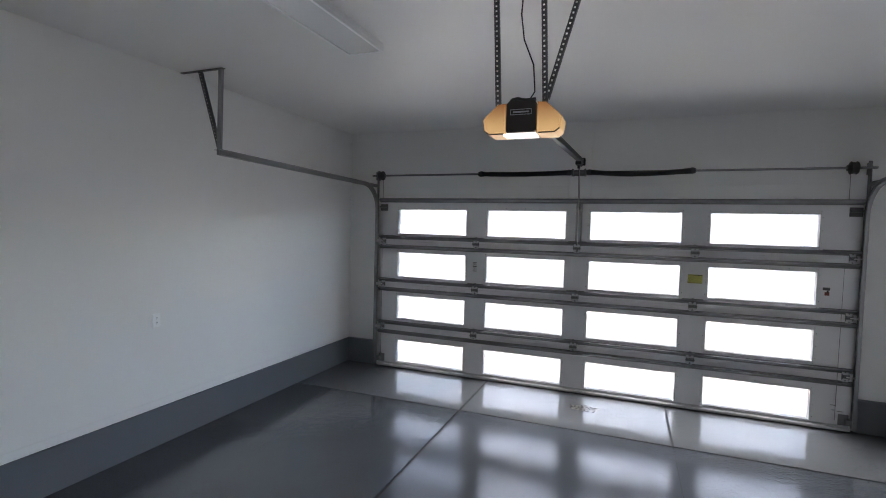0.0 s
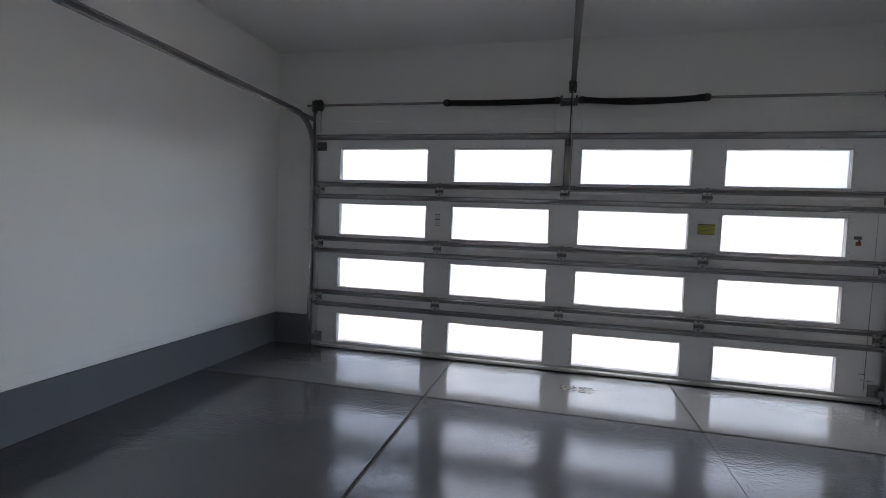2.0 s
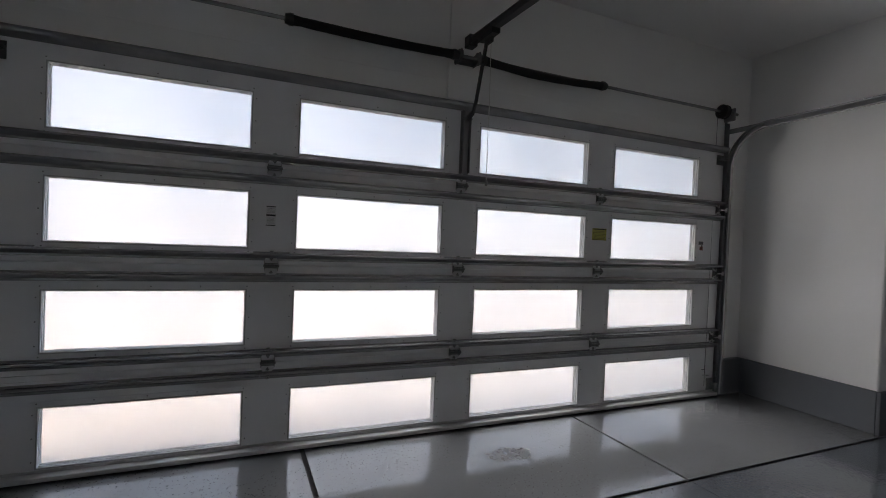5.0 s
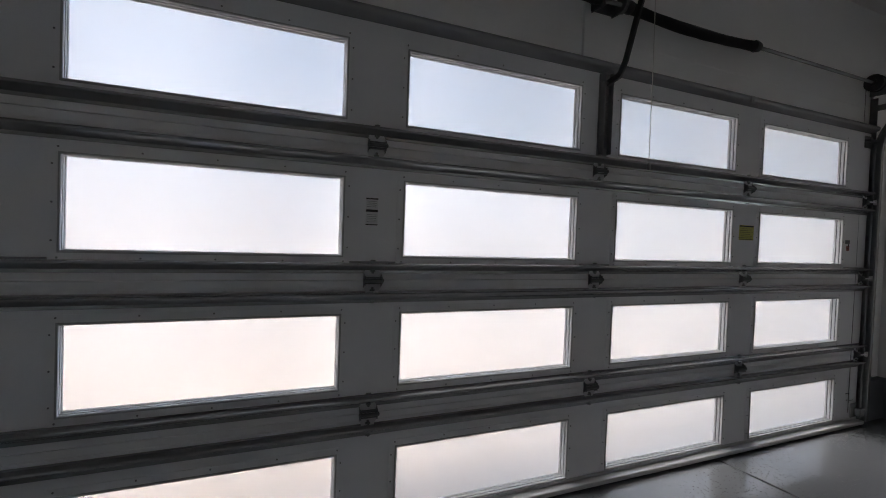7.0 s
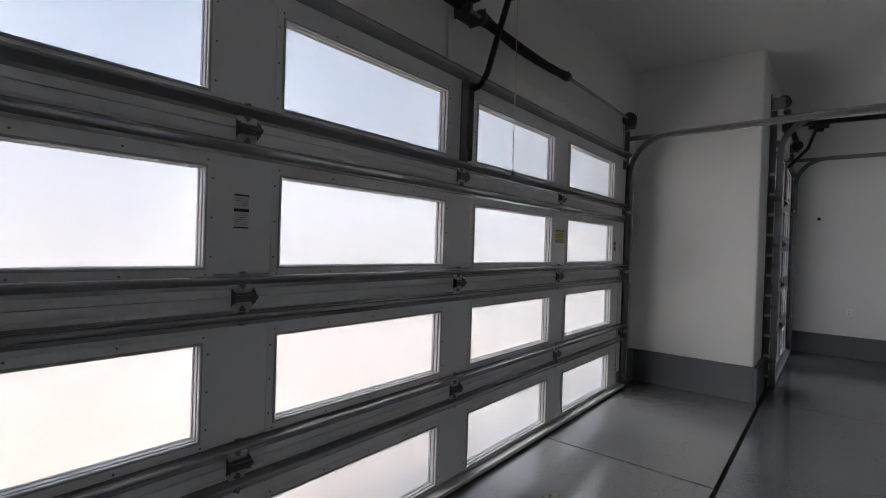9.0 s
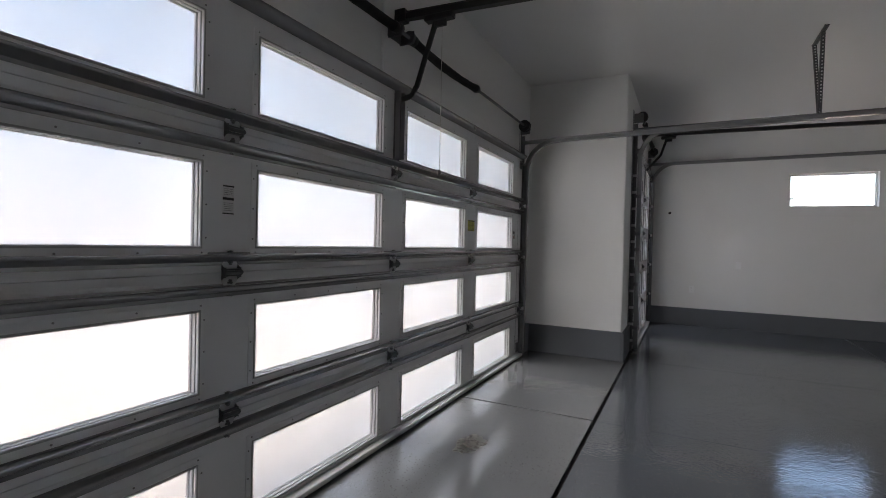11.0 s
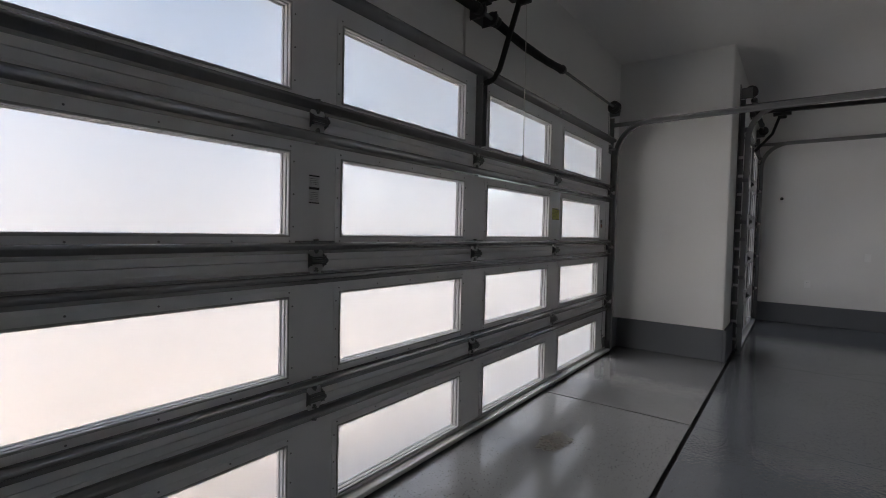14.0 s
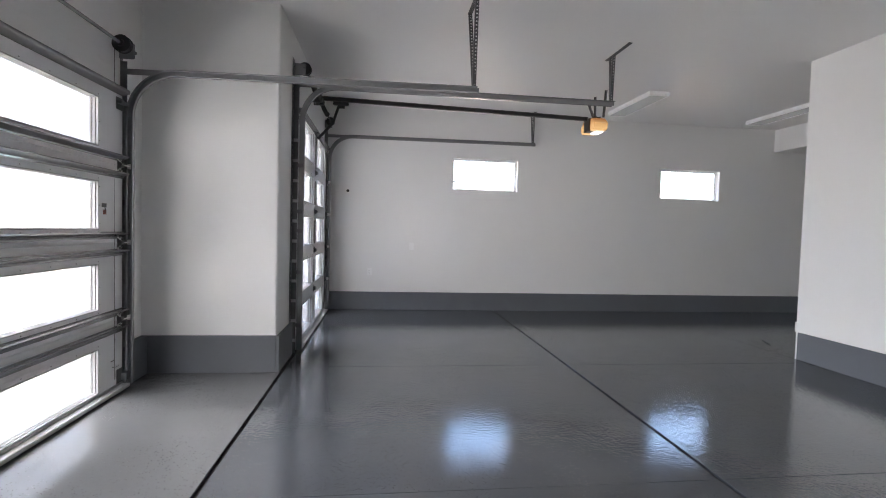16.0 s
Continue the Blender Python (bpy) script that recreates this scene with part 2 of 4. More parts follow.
M_YELLOW = surface("yellow_label", (0.50, 0.47, 0.10), rough=0.5, var=0.08, scale=30, fine=200, bump=0.0)
M_INK = surface("label_ink", (0.02, 0.02, 0.02), rough=0.6, var=0.1, bump=0.0)
M_PAPER = surface("clear_label", (0.66, 0.66, 0.66), rough=0.4, var=0.05, bump=0.0)
M_REDINK = surface("label_red", (0.22, 0.06, 0.04), rough=0.6, var=0.1, bump=0.0)
M_PANE = glass("frosted_glass", 0.85, 1.0, (0.108, 0.108, 0.109))
M_CLEAR = glass("clear_glass", 0.0, 0.0, (0.22, 0.22, 0.22))
M_LENS = glow("lamp_lens_lit", (0.25, 0.13, 0.05), 0.0105)
ln, ll = M_LENS.node_tree.nodes, M_LENS.node_tree.links
lco, lsep, lramp = ln.new("ShaderNodeTexCoord"), ln.new("ShaderNodeSeparateXYZ"), ln.new("ShaderNodeValToRGB")
ll.new(lco.outputs["Generated"], lsep.inputs["Vector"])
ll.new(lsep.outputs["Z"], lramp.inputs["Fac"])
lramp.color_ramp.elements[0].color, lramp.color_ramp.elements[1].color = (1.0, 0.62, 0.26, 1), (0.30, 0.11, 0.03, 1)
lramp.color_ramp.elements[0].position, lramp.color_ramp.elements[1].position = 0.15, 0.95
ll.new(lramp.outputs["Color"], ln["Principled BSDF"].inputs["Emission Color"])
M_LENSW = glow("lamp_panel_lit", (1.0, 0.93, 0.85), 0.045)
M_DRIVE = surface("driveway_concrete", (0.455, 0.385, 0.325), rough=0.85, var=0.1, scale=0.7, fine=40, bump=0.3)
M_SOIL = surface("dry_ground", (0.375, 0.30, 0.235), rough=0.95, var=0.25, scale=0.3, fine=12, bump=0.4)
M_STUCCO = surface("tan_stucco", (0.56, 0.49, 0.42), rough=0.9, var=0.06, scale=1.0, fine=50, bump=0.3)
M_ROOF = surface("roof_shingle", (0.17, 0.15, 0.14), rough=0.9, var=0.25, scale=2, fine=10, bump=0.4)
M_SPILL = surface("dried_spill", (0.060, 0.055, 0.048), rough=0.28, var=0.4, scale=26, fine=120, bump=0.2)

# ---- mesh helpers ----
WORLD = {}


def thing(name, loc, label, category, group="", kind=""):
    ob = new(name)
    ob.empty_display_size = 0.1
    ob.location = loc
    WORLD[ob] = Vector(loc)
    return tagged(ob, label, category, group, kind)


def mesh_of(name, bm, material, smooth=False, centre=None):
    bmesh.ops.recalc_face_normals(bm, faces=bm.faces)
    pts = [v.co for v in bm.verts]
    c = centre if centre is not None else Vector([(min(p[i] for p in pts) + max(p[i] for p in pts)) / 2 for i in range(3)])
    bmesh.ops.translate(bm, verts=bm.verts, vec=-c)
    me = bpy.data.meshes.new(name)
    bm.to_mesh(me)
    bm.free()
    me.materials.append(material)
    if smooth:
        me.shade_smooth()
        me.set_sharp_from_angle(angle=radians(35))
    return me, c


def part(name, bm, material, parent, label="", smooth=False):
    me, c = mesh_of(name, bm, material, smooth)
    return hang(name, me, c, parent, label)


def hang(name, me, c, parent, label=""):
    """One mesh object under a thing or a part; c is its place in the world. Meshes may be shared."""
    ob = new(name, me)
    if parent is not None:
        ob.parent = parent
        ob.location = Vector(c) - WORLD[parent]
    else:
        ob.location = c
    WORLD[ob] = Vector(c)
    return tagged(ob, label)


def solid(name, bm, material, label, category, kind="", group="", smooth=False):
    return tagged(part(name, bm, material, None, "", smooth), label, category, group, kind)


def box(bm, x0, x1, y0, y1, z0, z1, bevel=0.0, seg=1):
    vs = [bm.verts.new((x, y, z)) for x in (x0, x1) for y in (y0, y1) for z in (z0, z1)]
    fs = [bm.faces.new([vs[i] for i in q]) for q in ((0, 1, 3, 2), (4, 6, 7, 5), (0, 4, 5, 1), (2, 3, 7, 6), (0, 2, 6, 4), (1, 5, 7, 3))]
    if bevel:
        bmesh.ops.bevel(bm, geom=list({e for f in fs for e in f.edges}), offset=bevel, segments=seg, affect="EDGES", profile=0.5)


def ring(bm, x0, x1, z0, z1, w, y0, y1, bevel=0.0):
    """A rectangular frame in the x-z plane whose inner edge is the rectangle; w is its width."""
    box(bm, x0 - w, x1 + w, y0, y1, z1, z1 + w, bevel)
    box(bm, x0 - w, x1 + w, y0, y1, z0 - w, z0, bevel)
    box(bm, x0 - w, x0, y0, y1, z0, z1, bevel)
    box(bm, x1, x1 + w, y0, y1, z0, z1, bevel)


def tube(bm, pts, r, seg=10, caps=True):
    """A round bar along points; r is one radius or one for each point."""
    pts = [Vector(p) for p in pts]
    rs = r if isinstance(r, (list, tuple)) else [r] * len(pts)
    rings, side = [], None
    for i, p in enumerate(pts):
        d = (pts[min(i + 1, len(pts) - 1)] - pts[max(i - 1, 0)]).normalized()
        if side is None:
            side = d.orthogonal().normalized()
        side = (side - d * side.dot(d)).normalized()
        up = d.cross(side)
        rings.append([bm.verts.new(p + rs[i] * (math.cos(a) * side + math.sin(a) * up)) for a in [2 * math.pi * k / seg for k in range(seg)]])
    for a, b in zip(rings, rings[1:]):
        for k in range(seg):
            bm.faces.new((a[k], a[(k + 1) % seg], b[(k + 1) % seg], b[k]))
    if caps:
        bm.faces.new(rings[0])
        bm.faces.new(rings[-1])


def sweep(bm, path, profile, side=(1, 0, 0)):
    """Sweeps a closed outline of (a, b) along a path at right angles to side: a runs along side, b square to both."""
    path, side = [Vector(p) for p in path], Vector(side)
    rings = []
    for i, p in enumerate(path):
        d = (path[min(i + 1, len(path) - 1)] - path[max(i - 1, 0)]).normalized()
        nrm = d.cross(side).normalized()
        rings.append([bm.verts.new(p + a * side + b * nrm) for a, b in profile])
    k = len(profile)
    for r0, r1 in zip(rings, rings[1:]):
        for j in range(k):
            bm.faces.new((r0[j], r0[(j + 1) % k], r1[(j + 1) % k], r1[j]))
    bm.faces.new(rings[0])
    bm.faces.new(rings[-1])


def bar(bm, p0, p1, w, t, wide=(1, 0, 0)):
    """A flat bar from p0 to p1, w across (roughly along wide) and t thick."""
    p0, p1 = Vector(p0), Vector(p1)
    d = (p1 - p0).normalized()
    a = (Vector(wide) - d * d.dot(Vector(wide))).normalized()
    b = d.cross(a)
    vs = [bm.verts.new(p + sa * w / 2 * a + sb * t / 2 * b) for p in (p0, p1) for sa, sb in ((-1, -1), (1, -1), (1, 1), (-1, 1))]
    for q in ((0, 1, 2, 3), (7, 6, 5, 4), (0, 4, 5, 1), (1, 5, 6, 2), (2, 6, 7, 3), (3, 7, 4, 0)):
        bm.faces.new([vs[i] for i in q])


def perforated(bm, p0, p1, w, t, wide=(1, 0, 0), pitch=0.032, angle=True):
    """A punched angle iron: a strip with a row of real holes, and a second plain flange."""
    p0, p1 = Vector(p0), Vector(p1)
    d = p1 - p0
    length = d.length
    d.normalize()
    a = (Vector(wide) - d * d.dot(Vector(wide))).normalized()
    b = d.cross(a)
    for s in (-1, 1):
        bar(bm, p0 + s * w * 0.345 * a, p1 + s * w * 0.345 * a, w * 0.31, t, wide)
    n = max(2, int(length / pitch))
    for i in range(n + 1):
        c = p0 + d * (length * i / n)
        e = d * min(pitch * 0.31, length / n * 0.34)
        lo, hi = (c if i == 0 else c - e), (c if i == n else c + e)
        bar(bm, lo, hi, w * 0.38, t * 0.98, wide)
    if angle:
        off = a * (w / 2) + b * (w * 0.4)
        bar(bm, p0 + off, p1 + off, w * 0.8, t, b)


def holed(bm, u0, u1, v0, v1, holes, depth0, depth1, axis):
    """A slab with rectangular openings right through it. axis 'y': u is x, v is z; 'x': u is y, v is z; 'z': u is x, v is y."""
    us = sorted({u0, u1, *[h[i] for h in holes for i in (0, 1)]})
    vs = sorted({v0, v1, *[h[i] for h in holes for i in (2, 3)]})

    def at(u, v, d):
        return {"y": (u, d, v), "x": (d, u, v), "z": (u, v, d)}[axis]

    cache = {}

    def vert(u, v, d):
        key = (round(u, 5), round(v, 5), d)
        if key not in cache:
            cache[key] = bm.verts.new(at(u, v, d))
        return cache[key]

    def filled(i, j):
        if not (0 <= i < len(us) - 1 and 0 <= j < len(vs) - 1):
            return False
        cu, cv = (us[i] + us[i + 1]) / 2, (vs[j] + vs[j + 1]) / 2
        return not any(h[0] < cu < h[1] and h[2] < cv < h[3] for h in holes)

    for i in range(len(us) - 1):
        for j in range(len(vs) - 1):
            if not filled(i, j):
                continue
            a, b, c, d = us[i], us[i + 1], vs[j], vs[j + 1]
            for dep in (depth0, depth1):
                bm.faces.new([vert(a, c, dep), vert(b, c, dep), vert(b, d, dep), vert(a, d, dep)])
            for (di, dj), (p, q) in (((-1, 0), ((a, c), (a, d))), ((1, 0), ((b, c), (b, d))), ((0, -1), ((a, c), (b, c))), ((0, 1), ((a, d), (b, d)))):
                if not filled(i + di, j + dj):
                    bm.faces.new([vert(*p, depth0), vert(*q, depth0), vert(*q, depth1), vert(*p, depth1)])


# ---- the plan ----
CEIL = 3.33                      # ceiling height
XL, XP, XF = -3.965, 2.465, 5.92  # side wall, pier side, far side wall (paint faces)
Y1, Y2, YH = 6.36, 5.195, -0.43   # wide-door wall, single-door wall, house wall (paint faces)
YB, XH = -6.2, 2.78               # back of the deep bay, end of the house wall
T = 0.16                          # wall thickness
BASE_H, BASE_T = 0.338, 0.03

D1 = dict(x0=-3.43, x1=2.06, y=6.315, joints=(0.0, 0.568, 1.178, 1.786, 2.395),
          cols=((-3.156, -2.156), (-1.864, -0.8665), (-0.571, 0.4285), (0.719, 1.7185)),
          rows=((0.070, 0.388), (0.692, 1.020), (1.290, 1.630), (1.897, 2.235)))
D2 = dict(x0=3.20, x1=5.70, y=5.150, joints=(0.0, 0.525, 1.035, 1.545, 2.055, 2.60),
          cols=((3.49, 4.31), (4.60, 5.42)),
          rows=((0.095, 0.440), (0.610, 0.955), (1.125, 1.465), (1.640, 1.980), (2.150, 2.530)))
WIN_A, WIN_B = (1.99, 3.10, 2.03, 2.56), (-1.75, -0.625, 2.008, 2.535)


def slab_wall(name, label, u0, u1, v0, v1, holes, d0, d1, axis, mat=None):
    bm = bmesh.new()
    holed(bm, u0, u1, v0, v1, holes, d0, d1, axis)
    return solid(name, bm, mat or M_WALL, label, "wall", "structure")


slab_wall("wall_west", "off-white painted drywall side wall of garage", YH - T, Y1 + T, 0, CEIL, [], XL - T, XL, "x")
slab_wall("wall_north", "off-white wall with wide garage door opening", XL, XP, 0, CEIL, [(D1["x0"] + 0.06, D1["x1"] - 0.06, 0, 2.36)], Y1, Y1 + T, "y")
bm = bmesh.new()
arc = [(XP + 0.022 - 0.022 * math.sin(a), Y2 + 0.022 - 0.022 * math.cos(a)) for a in [math.pi / 2 * k / 6 for k in range(7)]]
outline = [(XP + T, Y2), *arc, (XP, Y1 + T), (XP + T, Y1 + T)]
lo, hi = [[bm.verts.new((x, y, z)) for x, y in outline] for z in (0, CEIL)]
for k in range(len(outline)):
    q = (k + 1) % len(outline)
    bm.faces.new((lo[k], lo[q], hi[q], hi[k]))
bm.faces.new(lo)
bm.faces.new(hi)
solid("wall_pier", bm, M_WALL, "off-white painted pier beside wide garage door", "wall", "structure", smooth=True)
slab_wall("wall_north_bay", "off-white wall with single garage door opening", XP + T, XF + T, 0, CEIL, [(D2["x0"] + 0.05, D2["x1"] - 0.05, 0, 2.56)], Y2, Y2 + T, "y")
slab_wall("wall_east", "off-white far side wall with two high windows", YB - T, Y2, 0, CEIL, [WIN_A, WIN_B], XF, XF + T, "x")
slab_wall("wall_house", "off-white painted wall towards the house", XL, XH, 0, CEIL, [], YH - T, YH, "y")
slab_wall("wall_deep_bay", "off-white side wall of the deep bay", YB, YH - T, 0, CEIL, [], XH - T, XH, "x")
slab_wall("wall_south", "off-white back wall of the deep bay", XH - T, XF, 0, CEIL, [], YB - T, YB, "y")
bm = bmesh.new()
box(bm, XH, XF, YB, -2.80, 2.93, CEIL, 0.006, 1)
solid("soffit", bm, M_WALL, "off-white boxed soffit below the ceiling", "soffit", "structure")
bm = bmesh.new()
box(bm, XL - T, XF + T, YB - T, Y1 + T, CEIL, CEIL + 0.3)
solid("ceiling", bm, M_CEIL, "smooth off-white painted ceiling", "ceiling", "structure")


def curb(x0, x1, y0, y1, h=BASE_H):
    bm = bmesh.new()
    box(bm, x0, x1, y0, y1, 0, h, 0.006, 2)
    solid("baseboard", bm, M_BASE, "grey painted concrete curb along the wall foot", "baseboard", "structure", "wall curbs")


BT = BASE_T
curb(XL, XL + BT, YH, Y1 - BT)
curb(XL, D1["x0"] - 0.06, Y1 - BT - 0.035, Y1)
curb(D1["x1"] + 0.06, XP - BT, Y1 - BT - 0.035, Y1)
curb(XP - BT, XP, Y2, Y1)
curb(XP - BT, D2["x0"] - 0.10, Y2 - BT, Y2)
curb(XF - BT, XF, YB, Y2 - BT, 0.30)
curb(XL + BT, XH - 0.03, YH, YH + 0.012, BASE_H - 0.03)

bm = bmesh.new()
box(bm, XL, XL + 0.003, YH, Y1, BASE_H + 0.001, 0.405, 0.001)
solid("trim", bm, M_WALL, "painted drywall patch strip above the curb", "trim", "structure")

bm = bmesh.new()
box(bm, XH, XH + 0.020, YH - T, YH + 0.003, BASE_H - 0.03, 0.42, 0.004)
solid("trim", bm, M_WALL, "painted corner bead end on house wall", "trim", "structure")

# drywall returns beside and above the wide opening
bm = bmesh.new()
box(bm, D1["x0"] + 0.06, -0.845, Y1 - 0.012, Y1, 2.36, 2.545, 0.003)
solid("trim", bm, M_WALL, "painted header board above wide garage door", "trim", "structure", "header boards")
bm = bmesh.new()
box(bm, -0.575, D1["x1"] - 0.06, Y1 - 0.012, Y1, 2.36, 2.545, 0.003)
solid("trim", bm, M_WALL, "painted header board above wide garage door", "trim", "structure", "header boards")
bm = bmesh.new()
box(bm, -0.84, -0.58, Y1 - 0.022, Y1, 2.42, CEIL, 0.003)
solid("trim", bm, M_WALL, "painted spring pad board above wide garage door", "trim", "structure", "header boards")


# ---- garage doors ----
def strut_mesh(width, h=0.030, d=0.048, foot=0.018, r=0.008):
    """A folded steel reinforcing ledge: a rounded nose on two webs that stand out from thin flanges on the door skin."""
    bm = bmesh.new()
    pr = [(0.0, -h / 2 - foot), (-0.0025, -h / 2 - foot), (-0.0025, -h / 2 - 0.004), (-0.010, -h / 2)]
    pr += [(-d + r - r * math.cos(a), h / 2 - r + r * math.sin(a)) for a in [-0.9 + (math.pi / 2 + 0.9) * k / 8 for k in range(9)]]
    pr += [(-0.0025, h / 2), (-0.0025, h / 2 + foot * 0.4), (0.0, h / 2 + foot * 0.4)]
    ends = [[bm.verts.new((x, y, z)) for y, z in pr] for x in (-width / 2, width / 2)]
    for j in range(len(pr)):
        k = (j + 1) % len(pr)
        bm.faces.new((ends[0][j], ends[0][k], ends[1][k], ends[1][j]))
    bm.faces.new(ends[0])
    bm.faces.new(ends[1])
    return mesh_of("strut", bm, M_STRUT, True, Vector((0, 0, 0)))[0]


def hinge_mesh(w=0.080, h=0.110):
    """Two pale leaves with clipped corners, the dark folded barrel and pin between them, and their bolts."""
    bm = bmesh.new()
    for s in (-1, 1):
        out = [(-w / 2, 0.010), (w / 2, 0.010), (w / 2, h * 0.30), (w * 0.36, h / 2), (-w * 0.36, h / 2), (-w / 2, h * 0.30)]
        face = [bm.verts.new((x, -0.0045, s * z)) for x, z in out]
        back = [bm.verts.new((x, 0.0, s * z)) for x, z in out]
        bm.faces.new(face)
        for q in range(6):
            bm.faces.new((face[q], face[(q + 1) % 6], back[(q + 1) % 6], back[q]))
    pale = len(bm.faces)
    for s in (-1, 1):
        box(bm, -w * 0.5, w * 0.5, -0.028, -0.0046, s * 0.016, s * 0.0095, 0.0008)
        for e in (-1, 1):
            box(bm, min(e * w * 0.5, e * (w * 0.5 - 0.0035)), max(e * w * 0.5, e * (w * 0.5 - 0.0035)), -0.030, -0.0046, min(s * 0.016, s * 0.022), max(s * 0.016, s * 0.022), 0.0008)
        tube(bm, [(0, -0.004, s * h * 0.33), (0, -0.013, s * h * 0.33)], 0.0065, 6)
    tube(bm, [(-w * 0.58, -0.027, 0), (w * 0.58, -0.027, 0)], 0.0085, 10)
    for e in (-1, 1):
        outs = [[bm.verts.new((e * w * 0.5 + dx, y, z)) for y, z in ((-0.0046, h * 0.30), (-0.038, 0.006), (-0.038, -0.006), (-0.0046, -h * 0.30))] for dx in (-0.0015, 0.0015)]
        bm.faces.new(outs[0])
        bm.faces.new(outs[1])
        for q in range(4):
            bm.faces.new((outs[0][q], outs[0][(q + 1) % 4], outs[1][(q + 1) % 4], outs[1][q]))
    bm.faces.ensure_lookup_table()
    for q, f in enumerate(bm.faces):
        f.material_index = 0 if q < pale else 1
    me = mesh_of("hinge", bm, M_LEAF, False, Vector((0, 0, 0)))[0]
    me.materials.append(M_HINGE)
    return me


def garage_door(spec, name_label):
    x0, x1, y, J = spec["x0"], spec["x1"], spec["y"], spec["joints"]
    door = thing("garage_door", ((x0 + x1) / 2, y, 0), name_label, "garage door")
    strut, hinge = strut_mesh(x1 - x0 + 0.03), hinge_mesh()
    top_strut = strut_mesh(x1 - x0 + 0.03, 0.052, 0.052, 0.006, 0.021)
    end_hinge = hinge_mesh(0.06, 0.13)
    bm = bmesh.new()
    box(bm, -0.011, 0.011, -0.012, 0.0, -0.004, 0.004, 0.001)
    tube(bm, [(0, -0.006, 0), (0, -0.018, 0)], 0.0055, 6)
    bolt = mesh_of("strut_bolt", bm, M_HINGE, False, Vector((0, 0, 0)))[0]
    sections = []
    frames = {}
    for k in range(len(J) - 1):
        z0, z1 = J[k] + (0.03 if k == 0 else 0.0016), J[k + 1] - 0.0016
        r0, r1 = spec["rows"][k]
        cols = spec["cols"]
        bm = bmesh.new()
        holed(bm, x0, x1, z0, z1, [(c0 - 0.014, c1 + 0.014, r0 - 0.014, r1 + 0.014) for c0, c1 in cols], y, y + 0.045, "y")
        # folded lips at the joints, and one pressed line
        if k:
            box(bm, x0, x1, y + 0.046, y + 0.049, z0 - 0.020, z0 + 0.020)
        if k < len(J) - 2:
            box(bm, x0, x1, y - 0.0035, y + 0.001, z1 - 0.034, z1 - 0.0305)
        sec = part("section", bm, M_SKIN, door, "grey steel door section with frosted windows")
        sections.append(sec)
        for c0, c1 in cols:
            key = (round(c1 - c0, 3), round(r1 - r0, 3))
            w, h = (c1 - c0) / 2, (r1 - r0) / 2
            if key not in frames:
                bm = bmesh.new()
                steps = ((0.038, 0.001), (0.038, -0.0030), (0.0095, -0.0035), (0.0095, -0.0075), (0.0020, -0.0090), (-0.0005, -0.0065), (-0.0005, 0.0050),
                         (0.0050, 0.0055), (0.0050, 0.0125), (-0.0010, 0.0130), (-0.0010, 0.0300), (0.0055, 0.0305), (0.0055, 0.0370),
                         (-0.0020, 0.0375), (-0.0020, 0.0485), (0.0080, 0.0485), (0.0080, 0.0600), (0.0130, 0.0600), (0.0130, 0.0450))
                loops = [[bm.verts.new((sx * (w + o), yy, sz * (h + o))) for sx, sz in ((-1, -1), (1, -1), (1, 1), (-1, 1))] for o, yy in steps]
                for la, lb in zip(loops, loops[1:]):
                    for q in range(4):
                        bm.faces.new((la[q], la[(q + 1) % 4], lb[(q + 1) % 4], lb[q]))
                for q, face in enumerate(bm.faces):
                    face.material_index = 1 if q < 8 else (2 if q // 4 in (7, 11) else 0)
                f = mesh_of("window_frame", bm, M_FRAME, False, Vector((0, 0, 0)))[0]
                f.materials.append(M_SKIN)
                f.materials.append(M_RUBBER)
                bm = bmesh.new()
                nx = 5
                for i in range(nx):
                    px = -w - 0.018 + (2 * w + 0.036) * i / (nx - 1)
                    for pz in (-h - 0.027, h + 0.027):
                        tube(bm, [(px * 0.985, -0.002, pz), (px * 0.985, -0.0055, pz)], 0.0038, 6)
                for pz in (-h * 0.8, 0, h * 0.8):
                    for px in (-w - 0.027, w + 0.027):
                        tube(bm, [(px, -0.002, pz), (px, -0.0055, pz)], 0.0038, 6)
                s = mesh_of("screws", bm, M_SCREW, False, Vector((0, 0, 0)))[0]
                bm = bmesh.new()
                box(bm, -w - 0.006, w + 0.006, 0.0490, 0.0545, -h - 0.006, h + 0.006)
                p = mesh_of("glass_pane", bm, M_PANE, False, Vector((0, 0, 0)))[0]
                frames[key] = (f, s, p)
            f, s, p = frames[key]
            c = Vector(((c0 + c1) / 2, y, (r0 + r1) / 2))
            hang("window_frame", f, c, sec)
            hang("screws", s, c, sec, "row of dark screw heads")
            pane = hang("glass_pane", p, c, sec, "frosted white glass pane")
            pane.visible_shadow = False
    gaps = [(a[1] + b[0]) / 2 for a, b in zip(spec["cols"], spec["cols"][1:])]
    for k in range(1, len(J) - 1):
        for up, z in ((0, J[k] - 0.070), (1, J[k] + 0.064)) if len(gaps) > 1 else ():
            hang("strut", strut, Vector(((x0 + x1) / 2, y, z)), sections[k - 1 + up], "galvanised steel reinforcing strut")
        for gx in gaps if len(gaps) > 1 else ():
            for up, z in ((0, J[k] - 0.045), (0, J[k] - 0.099), (1, J[k] + 0.043), (1, J[k] + 0.089)):
                hang("strut_bolt", bolt, Vector((gx, y, z)), sections[k - 1 + up], "small dark bolt head")
        for gx in gaps:
            hang("hinge", hinge, Vector((gx, y, J[k])), sections[k], "dark steel hinge")
